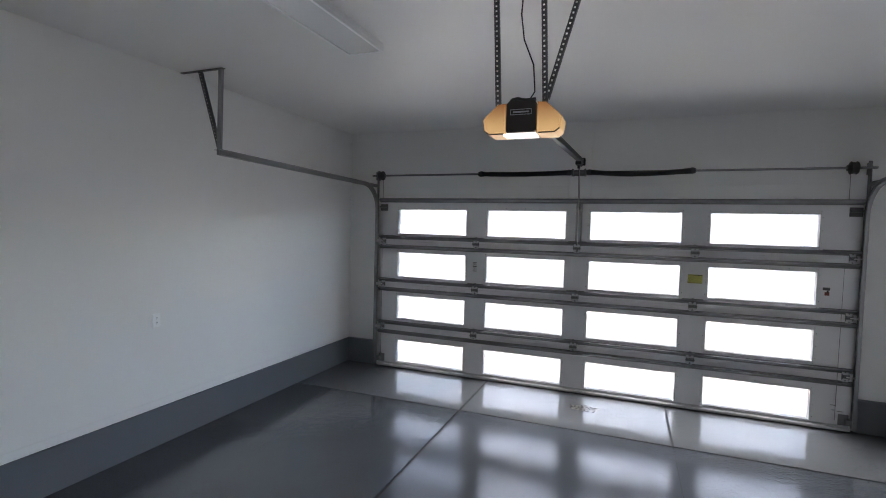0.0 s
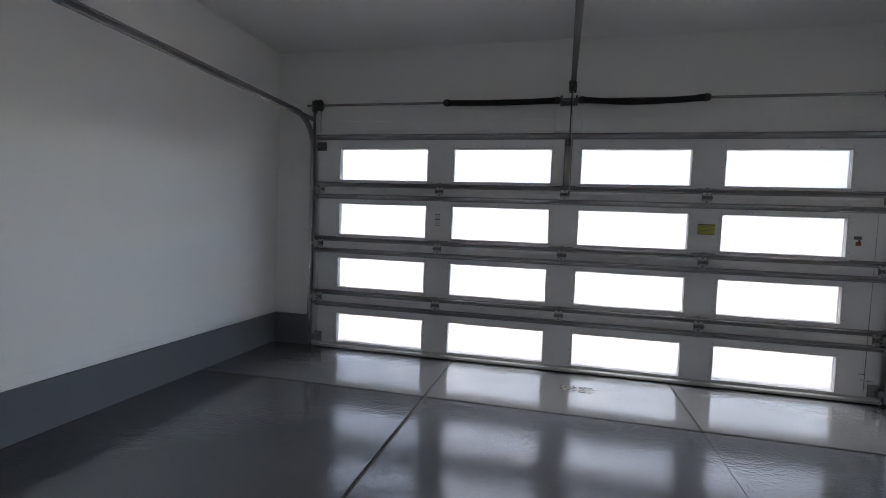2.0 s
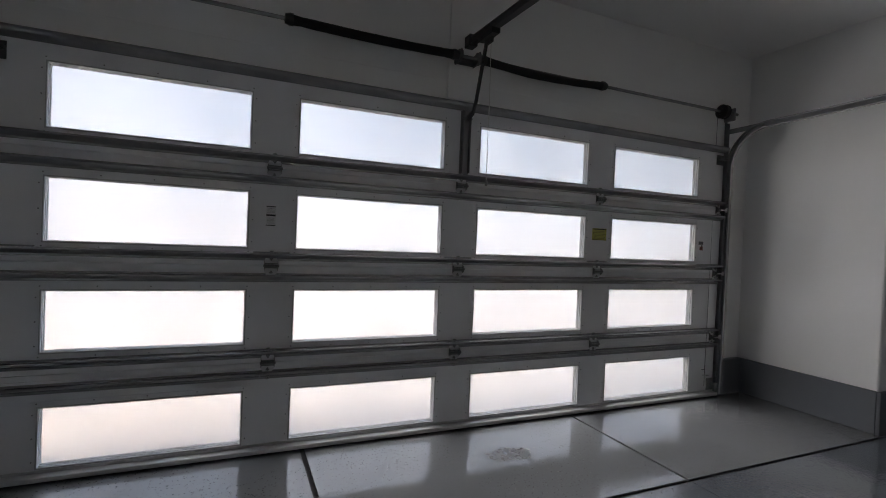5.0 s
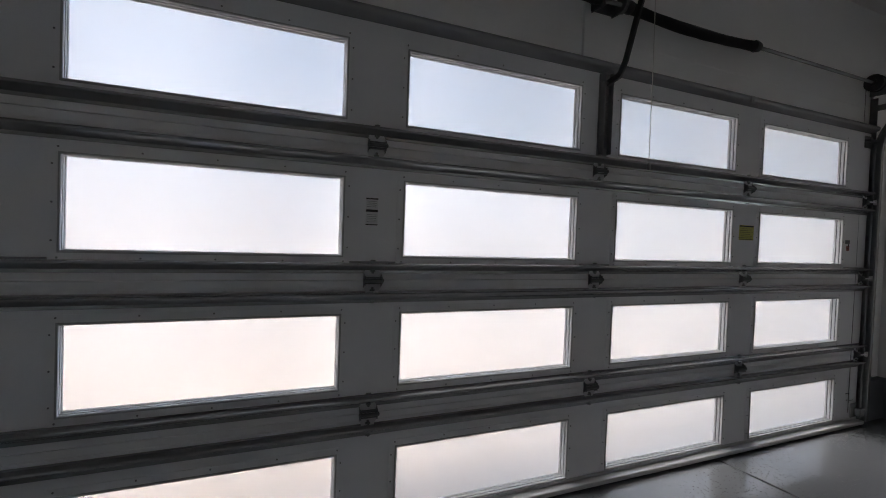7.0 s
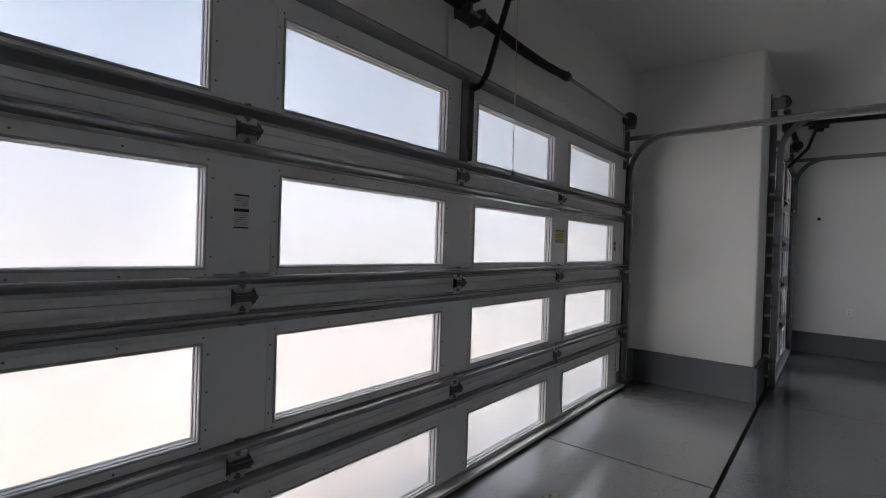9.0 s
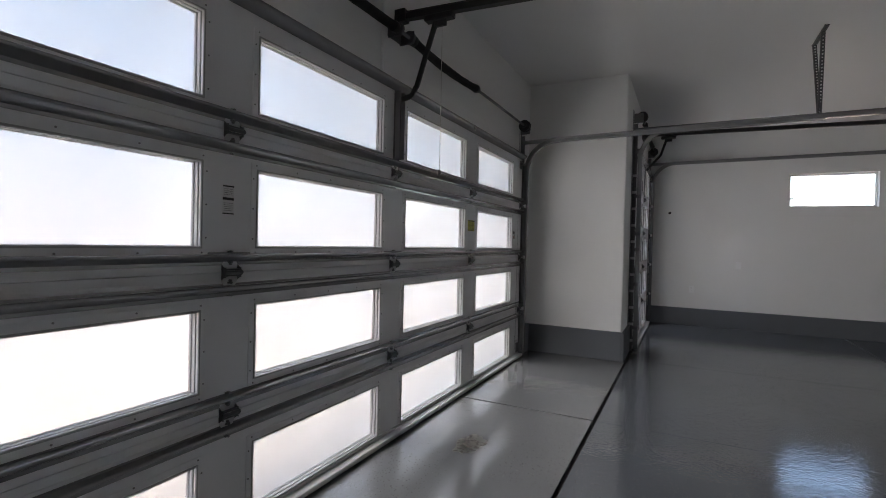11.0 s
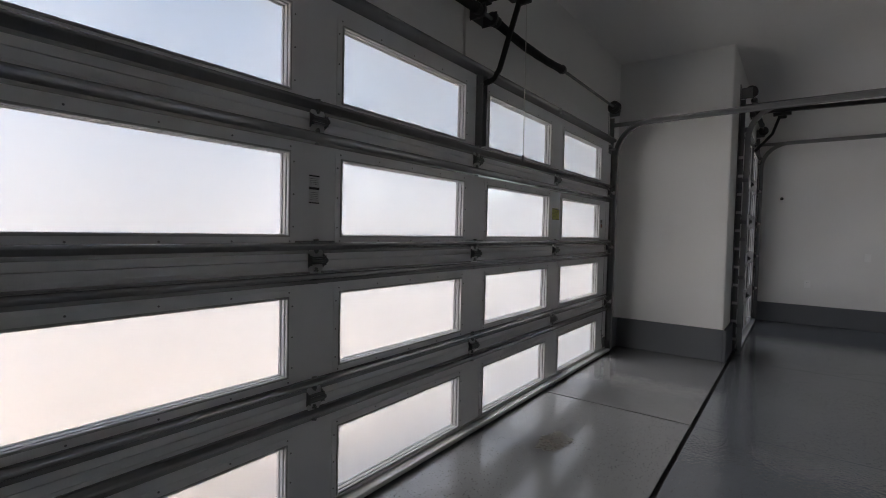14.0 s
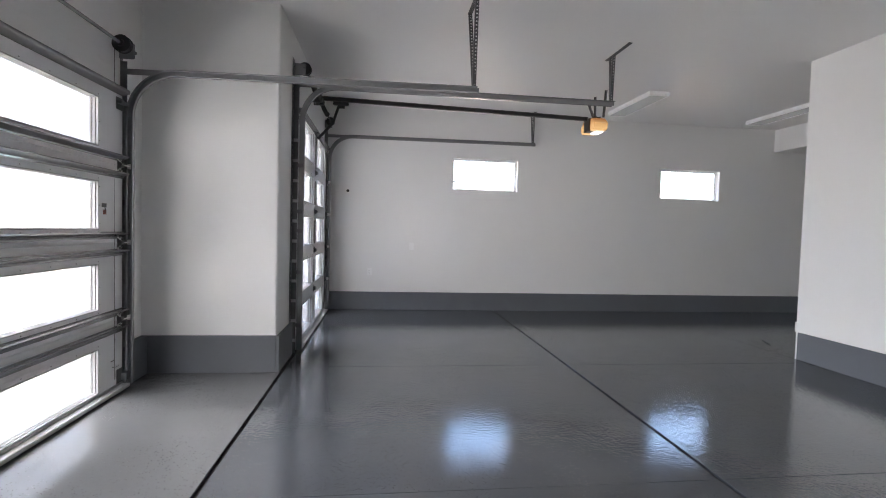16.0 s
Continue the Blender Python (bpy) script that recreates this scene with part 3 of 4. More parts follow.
        for ex in (x0 + 0.05, x1 - 0.05):
            hang("hinge", end_hinge, Vector((ex, y, J[k])), sections[k], "end hinge with roller holder")
            bm = bmesh.new()
            s = 1 if ex > (x0 + x1) / 2 else -1
            tube(bm, [(ex, y - 0.04, J[k]), (ex + s * 0.085, y - 0.04, J[k])], 0.0055, 8)
            tube(bm, [(ex + s * 0.072, y - 0.04, J[k]), (ex + s * 0.090, y - 0.04, J[k])], 0.021, 12)
            part("roller", bm, M_WHITE, sections[k], "white nylon roller", True)
    hang("strut", top_strut, Vector(((x0 + x1) / 2, y, J[-1] - 0.030)), sections[-1], "galvanised steel reinforcing strut")
    bm = bmesh.new()
    box(bm, x0, x1, y - 0.062, y + 0.047, 0.012, 0.040, 0.004)
    box(bm, x0, x1, y - 0.008, y - 0.001, 0.040, 0.056, 0.001)
    part("bottom_retainer", bm, M_ALU, sections[0], "bright metal bottom rail")
    bm = bmesh.new()
    box(bm, x0, x1, y - 0.020, y + 0.030, 0.0, 0.0125, 0.003)
    part("bottom_seal", bm, M_RUBBER, sections[0], "black rubber floor seal")
    for s, ex in ((-1, x0), (1, x1)):
        bm = bmesh.new()
        box(bm, ex - (0.09 if s > 0 else 0.0), ex + (0.0 if s > 0 else 0.09), y - 0.006, y - 0.001, 0.055, 0.17, 0.002)
        tube(bm, [(ex - s * 0.03, y - 0.04, 0.10), (ex + s * 0.05, y - 0.04, 0.10)], 0.006, 8)
        box(bm, ex - 0.03 - s * 0.0, ex + 0.03, y - 0.05, y - 0.006, 0.07, 0.13, 0.003)
        part("bottom_bracket", bm, M_GALV, sections[0], "dark steel cable bracket")
        bm = bmesh.new()
        xa, xb = sorted((ex - s * 0.10, ex + s * 0.015))
        box(bm, xa, xb, y - 0.045, y - 0.002, J[-1] - 0.135, J[-1] - 0.115, 0.002)
        box(bm, xa, xb, y - 0.006, y - 0.002, J[-1] - 0.18, J[-1] - 0.085, 0.002)
        part("top_bracket", bm, M_HINGE, sections[-1], "dark steel top roller bracket")
    return door, sections


door_wide, secs1 = garage_door(D1, "closed wide grey steel garage door with frosted windows")
bm = bmesh.new()
box(bm, 0.485, 0.525, 6.258, 6.268, 2.338, 2.384, 0.003)
tube(bm, [(0.505, 6.252, 2.352), (0.505, 6.260, 2.352)], 0.006, 6)
part("strut_clip", bm, M_HINGE, secs1[3], "dark clip on the top strut")
door_single, secs2 = garage_door(D2, "closed single grey steel garage door with frosted windows")

# centre stile of the top section and stickers on the wide door
bm = bmesh.new()
box(bm, -0.742, -0.668, 6.309, 6.3145, 1.87, 2.33, 0.002)
box(bm, -0.735, -0.729, 6.268, 6.309, 1.88, 2.33, 0.002)
box(bm, -0.681, -0.675, 6.268, 6.309, 1.88, 2.33, 0.002)
box(bm, -0.729, -0.681, 6.296, 6.302, 1.88, 2.33, 0.001)
tube(bm, [(-0.745, 6.285, 2.275), (-0.665, 6.285, 2.275)], 0.008, 8)
part("operator_bracket", bm, M_STRUT, secs1[3], "upright folded steel bracket for opener arm")
bm = bmesh.new()
box(bm, 4.43, 4.47, 5.128, 5.1495, 2.10, 2.56, 0.003)
part("operator_bracket", bm, M_STRUT, secs2[4], "upright folded steel bracket for opener arm")
for k in range(1, 4):
    bm = bmesh.new()
    box(bm, 4.44, 4.47, 5.138, 5.1495, D2["joints"][k] + 0.09, D2["joints"][k + 1] - 0.11, 0.002)
    part("centre_stile", bm, M_STRUT, secs2[k], "thin steel stile")


def sticker(sec, x, z, w, h, mat, bars, name="label"):
    y = 6.3145
    bm = bmesh.new()
    box(bm, x - w / 2, x + w / 2, y - 0.0008, y, z - h / 2, z + h / 2)
    st = part(name, bm, mat, sec, "printed sticker")
    bm = bmesh.new()
    for bx, bz, bw, bh in bars:
        box(bm, x + bx - bw / 2, x + bx + bw / 2, y - 0.0016, y - 0.0009, z + bz - bh / 2, z + bz + bh / 2)
    part("print", bm, M_INK, sec, "black printed bars on the sticker")


sticker(secs1[2], -2.021, 1.489, 0.056, 0.124, M_PAPER, [(0, 0.058, 0.056, 0.006), (0, 0.004, 0.056, 0.011), (0, -0.059, 0.056, 0.005)] + [(0, 0.046 - 0.008 * i, 0.044, 0.0012) for i in range(4)] + [(0, -0.014 - 0.008 * i, 0.044, 0.0012) for i in range(5)])
sticker(secs1[2], 0.588, 1.490, 0.150, 0.100, M_YELLOW, [(0, 0.043, 0.145, 0.008), (0, -0.045, 0.145, 0.004)] + [(-0.01 * (i % 2), 0.026 - 0.012 * i, 0.10 + 0.02 * (i % 3), 0.002) for i in range(6)])
sticker(secs1[2], 1.808, 1.462, 0.062, 0.030, M_DARKM, [(0.012, -0.028, 0.016, 0.022)])
sticker(secs1[2], 1.815, 1.412, 0.042, 0.036, M_REDINK, [(0, 0.0, 0.03, 0.006)])
sticker(secs1[0], 1.925, 0.255, 0.050, 0.006, M_INK, [(0.0, -0.052, 0.022, 0.006)])
sticker(secs1[0], 1.985, 0.165, 0.075, 0.085, M_PAPER, [(0, 0.03, 0.05, 0.004)])


# ---- tracks ----
def track_path(x, y, ztop, yend, r=0.36, zend=None):
    zend = ztop if zend is None else zend
    pts = [(x, y, 0.03), (x, y, (ztop - r) * 0.5), (x, y, ztop - r)]
    for i in range(1, 17):
        a = math.pi / 2 * i / 16
        pts.append((x, y - r * (1 - math.cos(a)), ztop - r + r * math.sin(a)))
    pts.append((x, yend, zend))
    return pts


def door_track(x, s, y, wall_y, ztop, yend, zend, zshaft, hanger, label, iron=0.034):
    """A galvanised roller track: upright, bend and level run, its angle irons, jamb brackets and ceiling hanger. s: outer side."""
    t = thing("garage_door_track", (x, y, 0), label, "door track", "garage door tracks")
    prof = [(0.0, -0.027), (0.032, -0.027), (0.034, -0.023), (0.032, -0.014), (0.028, -0.014), (0.028, -0.023), (0.003, -0.023),
            (0.003, 0.023), (0.028, 0.023), (0.028, 0.014), (0.032, 0.014), (0.034, 0.023), (0.032, 0.027), (0.0, 0.027)]
    prof = [(-s * a, b) for a, b in prof]
    path = track_path(x, y, ztop, yend, zend=zend)
    bm = bmesh.new()
    sweep(bm, path[:3], prof)
    part("vertical_track", bm, M_GALV, t)
    bm = bmesh.new()
    sweep(bm, path[2:19], prof)
    part("curved_track", bm, M_GALV, t)
    bm = bmesh.new()
    sweep(bm, path[18:], prof)
    part("horizontal_track", bm, M_GALV, t)
    # level reinforcing angle above the run, tied to the wall angle
    bm = bmesh.new()
    xa = x + s * 0.006
    za = ztop
    bar(bm, (xa, wall_y - 0.03, za), (xa, yend - 0.02, zend), 0.004, 0.046, (1, 0, 0))
    bar(bm, (xa + s * 0.016, wall_y - 0.03, za + 0.021), (xa + s * 0.016, yend - 0.02, zend + 0.021), 0.032, 0.004, (1, 0, 0))
    part("reinforcing_angle", bm, M_GALV, t, "galvanised angle along the track")
    bm = bmesh.new()
    xi = x + s * (0.002 + iron / 2)
    perforated(bm, (xi, wall_y - 0.006, 0.0), (xi, wall_y - 0.006, zshaft + 0.06), iron, 0.004, (1, 0, 0), 0.05, False)
    bar(bm, (x + s * 0.006, wall_y - 0.030, 0.0), (x + s * 0.006, wall_y - 0.030, zshaft - 0.10), 0.050, 0.004, (0, 1, 0))
    part("wall_angle", bm, M_WALLIRON, t, "punched steel wall angle")
    for z in (0.30, 0.86, 1.30, 1.50, 1.98):
        if z > ztop - 0.45:
            continue
        bm = bmesh.new()
        box(bm, min(x, x + s * 0.005), max(x, x + s * 0.005), y - 0.020, wall_y - 0.003, z - 0.020, z + 0.020, 0.001)
        tube(bm, [(x - s * 0.002, y + 0.006, z), (x + s * 0.010, y + 0.006, z)], 0.007, 6)
        part("jamb_bracket", bm, M_DARKM, t, "dark steel jamb bracket")
    for z in [0.14 + 0.21 * k for k in range(int((ztop - 0.5) / 0.21))]:
        bm = bmesh.new()
        cx0, cx1 = sorted((x + s * 0.0085, x + s * 0.017))
        box(bm, cx0, cx1, wall_y - 0.062, wall_y - 0.008, z - 0.016, z + 0.016, 0.002)
        tube(bm, [(x + s * 0.016, wall_y - 0.040, z), (x + s * 0.023, wall_y - 0.040, z)], 0.007, 6)
        part("track_clip", bm, M_LEAF, t, "pale steel clip with bolt")
    bm = bmesh.new()
    bx0, bx1 = sorted((x - s * 0.012, x - s * 0.004))
    box(bm, bx0, bx1, wall_y - 0.118, wall_y - 0.002, zshaft - 0.085, zshaft + 0.036, 0.006)
    part("bearing_plate", bm, M_GALV, t, "galvanised bearing plate")
    cx0, cx1, cy, feet = hanger
    bm = bmesh.new()
    perforated(bm, (cx0, cy, CEIL - 0.006), (cx1, cy, CEIL - 0.006), 0.034, 0.006, (0, 1, 0))
    part("ceiling_angle", bm, M_DARKM, t, "dark punched angle on the ceiling")
    for fx, punched in feet:
        bm = bmesh.new()
        if punched:
            perforated(bm, (fx, cy, CEIL - 0.008), (x + s * 0.02, yend + 0.02, zend + 0.01), 0.030, 0.004, (0, 1, 0), 0.030)
        else:
            bar(bm, (fx, cy, CEIL - 0.008), (x + s * 0.02, yend + 0.012, zend + 0.01), 0.030, 0.004, (1, 0.3, 0))
            bar(bm, (fx + 0.013, cy + 0.013, CEIL - 0.008), (x + s * 0.02 + 0.013, yend + 0.025, zend + 0.01), 0.030, 0.004, (0, 1, 0))
        part("hanger_strap", bm, M_DARKM if punched else M_GALV, t, "punched steel hanger strap" if punched else "plain steel hanger angle")
    return t


TR1 = "galvanised roller track of wide garage door hung from ceiling"
TR2 = "galvanised roller track of single garage door hung from ceiling"
door_track(-3.495, -1, 6.272, Y1, 2.565, 3.46, 2.600, 2.725, (-3.955, -3.46, 3.47, ((-3.74, True), (-3.50, False))), TR1)
door_track(2.105, 1, 6.272, Y1, 2.545, 3.46, 2.575, 2.725, (1.84, 2.34, 3.50, ((2.31, True), (1.98, True))), TR1)
door_track(3.125, -1, 5.105, Y2, 2.815, 1.71, 2.825, 3.00, (2.66, 3.20, 1.76, ((3.09, True), (3.02, True))), TR2, 0.10)
door_track(5.765, 1, 5.105, Y2, 2.795, 1.76, 2.815, 3.00, (5.62, 5.90, 1.80, ((5.82, True), (5.70, True))), TR2)


# ---- torsion springs ----
def torsion(x0, x1, y, wall_y, z, drums, sleeves, pad, label):
    t = thing("torsion_spring", ((x0 + x1) / 2, y, z), label, "torsion spring", "torsion springs")
    bm = bmesh.new()
    tube(bm, [(x0, y, z), (x1, y, z)], 0.0127, 12)
    part("shaft", bm, M_GALV, t, "steel torsion shaft", True)
    for dx, s in drums:
        bm = bmesh.new()
        tube(bm, [(dx - 0.032, y, z), (dx - 0.026, y, z), (dx - 0.022, y, z), (dx + 0.020, y, z), (dx + 0.024, y, z), (dx + 0.034, y, z)],
             [0.055, 0.066, 0.060, 0.056, 0.066, 0.060], 20)
        tube(bm, [(dx + s * 0.03, y, z), (dx + s * 0.055, y, z)], 0.030, 12)
        part("cable_drum", bm, M_BLACK, t, "black cable drum", True)
        bm = bmesh.new()
        tube(bm, [(dx, y + 0.058, z), (dx + s * 0.012, y + 0.050, 0.10)], 0.0025, 5)
        part("lift_cable", bm, M_DARKM, t, "thin steel lift cable")
    for sx0, sx1, sag in sleeves:
        bm = bmesh.new()
        n = 16
        pts, rs = [], []
        for i in range(n + 1):
            f = i / n
            pts.append((sx0 + (sx1 - sx0) * f, y, z - sag * math.sin(math.pi * f)))
            rs.append((0.030 + 0.0035 * noise.noise((f * 9, sx0, 0))) if 0 < i < n else 0.034)
        tube(bm, pts, rs, 14)
        part("spring_sleeve", bm, M_SLEEVE, t, "black sagging sleeve over the spring", True)
        for ex, e in ((sx0, -1), (sx1, 1)):
            bm = bmesh.new()
            tube(bm, [(ex - e * 0.02, y, z), (ex, y, z), (ex + e * 0.030, y, z), (ex + e * 0.034, y, z)], [0.036, 0.038, 0.030, 0.014], 10)
            part("spring_cone", bm, M_BLACK, t, "black winding cone", True)
    if pad is not None:
        bm = bmesh.new()
        for px in (pad - 0.075, pad + 0.070):
            bar(bm, (px, wall_y - 0.003, z + 0.0), (px, y - 0.035, z), 0.085, 0.006, (0, 0, 1))
            tube(bm, [(px - 0.010, y, z), (px + 0.010, y, z)], 0.045, 14)
        box(bm, pad - 0.085, pad + 0.080, wall_y - 0.030, wall_y - 0.022, z - 0.035, z + 0.040, 0.003)
        part("anchor_bracket", bm, M_DARKM, t, "dark steel spring anchor bracket")
    return t


torsion(-3.555, 2.15, 6.262, Y1, 2.705, ((-3.415, 1), (1.955, -1)), ((-1.955, -0.835, 0.010), (-0.605, 0.505, 0.026)), -0.72,
        "torsion springs in black sleeves above wide garage door")
torsion(3.10, 5.82, 5.095, Y2, 3.00, ((3.20, 1), (5.68, -1)), ((3.62, 4.38, 0.012), (4.54, 5.20, 0.012)), 4.46,
        "torsion springs in black sleeves above single garage door")


# ---- openers ----
def prism(bm, outline, y0, y1):
    a = [bm.verts.new((x, y0, z)) for x, z in outline]
    b = [bm.verts.new((x, y1, z)) for x, z in outline]
    k = len(outline)
    for j in range(k):
        bm.faces.new((a[j], a[(j + 1) % k], b[(j + 1) % k], b[j]))
    bm.faces.new(a)
    bm.faces.new(b)


def opener(cx, y0, y1, z0, z1, rail, straps, cord, arm, label):
    o = thing("garage_door_opener", (cx, (y0 + y1) / 2, z1), label, "door opener", "garage door openers")
    bm = bmesh.new()
    prism(bm, [(cx - 0.088, z0 + 0.020), (cx - 0.082, z0 + 0.008), (cx + 0.082, z0 + 0.008), (cx + 0.088, z0 + 0.020),
               (cx + 0.086, z1 - 0.012), (cx + 0.074, z1 + 0.004), (cx - 0.074, z1 + 0.004), (cx - 0.086, z1 - 0.012)], y0 - 0.006, y1 + 0.004)
    bmesh.ops.bevel(bm, geom=list(bm.edges), offset=0.004, segments=2, affect="EDGES")
    body = part("housing", bm, M_BODY, o, "dark brown plastic motor housing", True)
    bm = bmesh.new()
    box(bm, cx - 0.060, cx + 0.060, y0 - 0.010, y0 - 0.0065, z1 - 0.075, z1 - 0.045, 0.001)
    part("name_plate", bm, M_BODY, body, "small plain plate")
    bm = bmesh.new()
    ring(bm, cx - 0.058, cx + 0.058, z1 - 0.073, z1 - 0.047, 0.003, y0 - 0.0115, y0 - 0.0101)
    box(bm, cx - 0.045, cx + 0.045, y0 - 0.0112, y0 - 0.0101, z1 - 0.064, z1 - 0.056)
    part("plate_rim", bm, M_LEAF, body, "pale rim and bar on the plate")
    for s in (-1, 1):
        w = 0.228
        out = [(cx + s * 0.089, z0 + 0.004), (cx + s * 0.190, z0 + 0.004), (cx + s * 0.218, z0 + 0.026), (cx + s * w, z0 + 0.090),
               (cx + s * 0.206, z1 - 0.070), (cx + s * 0.140, z1 - 0.006), (cx + s * 0.089, z1 - 0.002)]
        bm = bmesh.new()
        prism(bm, out, y0 + 0.004, y1 - 0.012)
        bmesh.ops.bevel(bm, geom=[e for e in bm.edges if abs(e.verts[0].co.y - e.verts[1].co.y) < 1e-5], offset=0.010, segments=3, affect="EDGES")
        part("lamp_lens", bm, M_LENS, o, "glowing amber plastic lamp lens", True)
        bm = bmesh.new()
        tube(bm, [(cx + s * 0.10, y0 + 0.006, z0 + 0.005), (cx + s * 0.188, y0 + 0.006, z0 + 0.005), (cx + s * 0.216, y0 + 0.006, z0 + 0.026)], 0.004, 6)
        part("lens_rim", bm, M_BODY, o, "dark lens rim", True)
    bm = bmesh.new()
    box(bm, cx - 0.105, cx + 0.085, y0 + 0.006, y0 + 0.12, z0 - 0.004, z0 + 0.006, 0.002)
    part("lamp_panel", bm, M_LENSW, o, "bright white lamp panel")
    bm = bmesh.new()
    pts = []
    for i in range(40):
        a = i * 0.55
        pts.append((cx + 0.075 * math.cos(a) - 0.012, y0 + 0.08 + 0.05 * math.sin(a), z1 + 0.010 + 0.0005 * i + 0.007 * math.sin(i * 1.7)))
    tube(bm, pts, 0.006, 6)
    part("cable_coil", bm, M_BLACK, o, "coiled black cable", True)
    if cord:
        bm = bmesh.new()
        tube(bm, cord, 0.0045, 6)
        part("power_cord", bm, M_BLACK, o, "black power cord", True)
    for a, b in straps:
        bm = bmesh.new()
        perforated(bm, a, b, 0.028, 0.004, (1, 0, 0), 0.028)
        part("hanger_strap", bm, M_DARKM, o, "punched steel hanger strap")
    bm = bmesh.new()
    p, q = Vector(rail[0]), Vector(rail[1])
    bar(bm, p, q, 0.030, 0.042, (1, 0, 0))
    bar(bm, p + Vector((0, 0, 0.022)), q + Vector((0, 0, 0.022)), 0.046, 0.006, (1, 0, 0))
    bar(bm, p - Vector((0, 0, 0.022)), q - Vector((0, 0, 0.022)), 0.046, 0.006, (1, 0, 0))
    part("rail", bm, M_BLACK, o, "black opener rail")
    tx, ty, tz = arm[0]
    bm = bmesh.new()
    box(bm, tx - 0.032, tx + 0.032, ty - 0.11, ty + 0.09, tz - 0.045, tz - 0.005, 0.006)
    box(bm, tx - 0.012, tx + 0.012, ty - 0.06, ty + 0.02, tz - 0.085, tz - 0.045, 0.004)
    part("trolley", bm, M_BLACK, o, "black rail trolley")
    bm = bmesh.new()
    for a, b in zip(arm, arm[1:]):
        bar(bm, a, b, 0.012, 0.034, (1, 0, 0))
    for a in arm[1:-1]:
        tube(bm, [(a[0] - 0.006, a[1], a[2]), (a[0] + 0.006, a[1], a[2])], 0.017, 10)
    part("door_arm", bm, M_BLACK, o, "bent black steel door arm")
    bm = bmesh.new()
    box(bm, q.x - 0.035, q.x + 0.035, q.y - 0.05, q.y + 0.035, q.z - 0.040, q.z + 0.045, 0.006)
    part("header_bracket", bm, M_BLACK, o, "black header bracket")
    return o


OX = -0.728
opener(OX, 2.965, 3.165, 2.540, 2.722, ((-0.715, 3.16, 2.694), (-0.690, 6.31, 2.835)),
       [((-0.872, 2.99, 2.70), (-0.902, 2.99, CEIL)), ((-0.600, 2.99, 2.70), (-0.628, 2.99, CEIL)), ((-0.595, 3.00, 2.74), (-0.43, 3.02, CEIL))],
       [(OX + 0.01, 3.08, 2.74), (OX + 0.055, 3.06, 2.80), (OX + 0.045, 3.05, 2.95), (OX - 0.015, 3.05, 3.10), (OX - 0.035, 3.05, 3.25), (OX - 0.03, 3.05, CEIL)],
       [(-0.700, 6.02, 2.80), (-0.700, 6.10, 2.56), (-0.700, 6.165, 2.36), (-0.700, 6.205, 2.295), (-0.700, 6.292, 2.275)],
       "lit garage door opener hung from ceiling by punched straps")
opener(4.45, 1.215, 1.43, 2.780, 2.962, ((4.45, 1.42, 2.965), (4.45, 5.13, 3.035)),
       [((4.31, 1.24, 2.97), (4.26, 1.24, CEIL)), ((4.58, 1.24, 2.97), (4.60, 1.24, CEIL)), ((4.56, 1.26, 2.99), (4.80, 1.27, CEIL))],
       None, [(4.45, 4.84, 3.00), (4.45, 4.93, 2.72), (4.45, 5.12, 2.50)],
       "lit garage door opener over the single bay")

bm = bmesh.new()
tube(bm, [(-0.690, 5.995, 2.74), (-0.684, 5.994, 2.30), (-0.683, 5.993, 1.80)], 0.0022, 6)
rel = thing("release_cord", (-0.69, 5.995, 1.76), "thin pale release cord with small knob below opener", "pull cord")
part("string", bm, M_CORD, rel)
bm = bmesh.new()
tube(bm, [(-0.683, 5.993, 1.80), (-0.683, 5.993, 1.79), (-0.683, 5.993, 1.768), (-0.683, 5.993, 1.760)], [0.004, 0.009, 0.010, 0.005], 10)
part("knob", bm, M_DARKM, rel, "small dark knob", True)


# ---- ceiling lights ----
def ceiling_light(loc, rz):
    t = thing("ceiling_light", (0, 0, 0), "unlit white flat ceiling light with frosted diffuser", "ceiling light", "ceiling lights")
    bm = bmesh.new()
    holed(bm, -0.61, 0.61, -0.145, 0.145, [(-0.592, 0.592, -0.127, 0.127)], -0.062, -0.040, "z")
    box(bm, -0.61, 0.61, -0.145, 0.145, -0.040, 0.0, 0.003)
    part("housing", bm, M_LIGHTBOX, t)
    bm = bmesh.new()
    box(bm, -0.591, 0.591, -0.126, 0.126, -0.059, -0.041, 0.004)
    part("diffuser", bm, M_DIFF, t, "frosted white diffuser")
    t.matrix_basis = pose(*loc, 0, 0, rz)
    return t


lamp0 = ceiling_light((-2.005, 2.79, CEIL), 90)
copy_thing(lamp0, pose(4.76, 0.53, CEIL, 0, 0, 0))
copy_thing(lamp0, pose(4.80, -1.94, CEIL, 0, 0, 0))


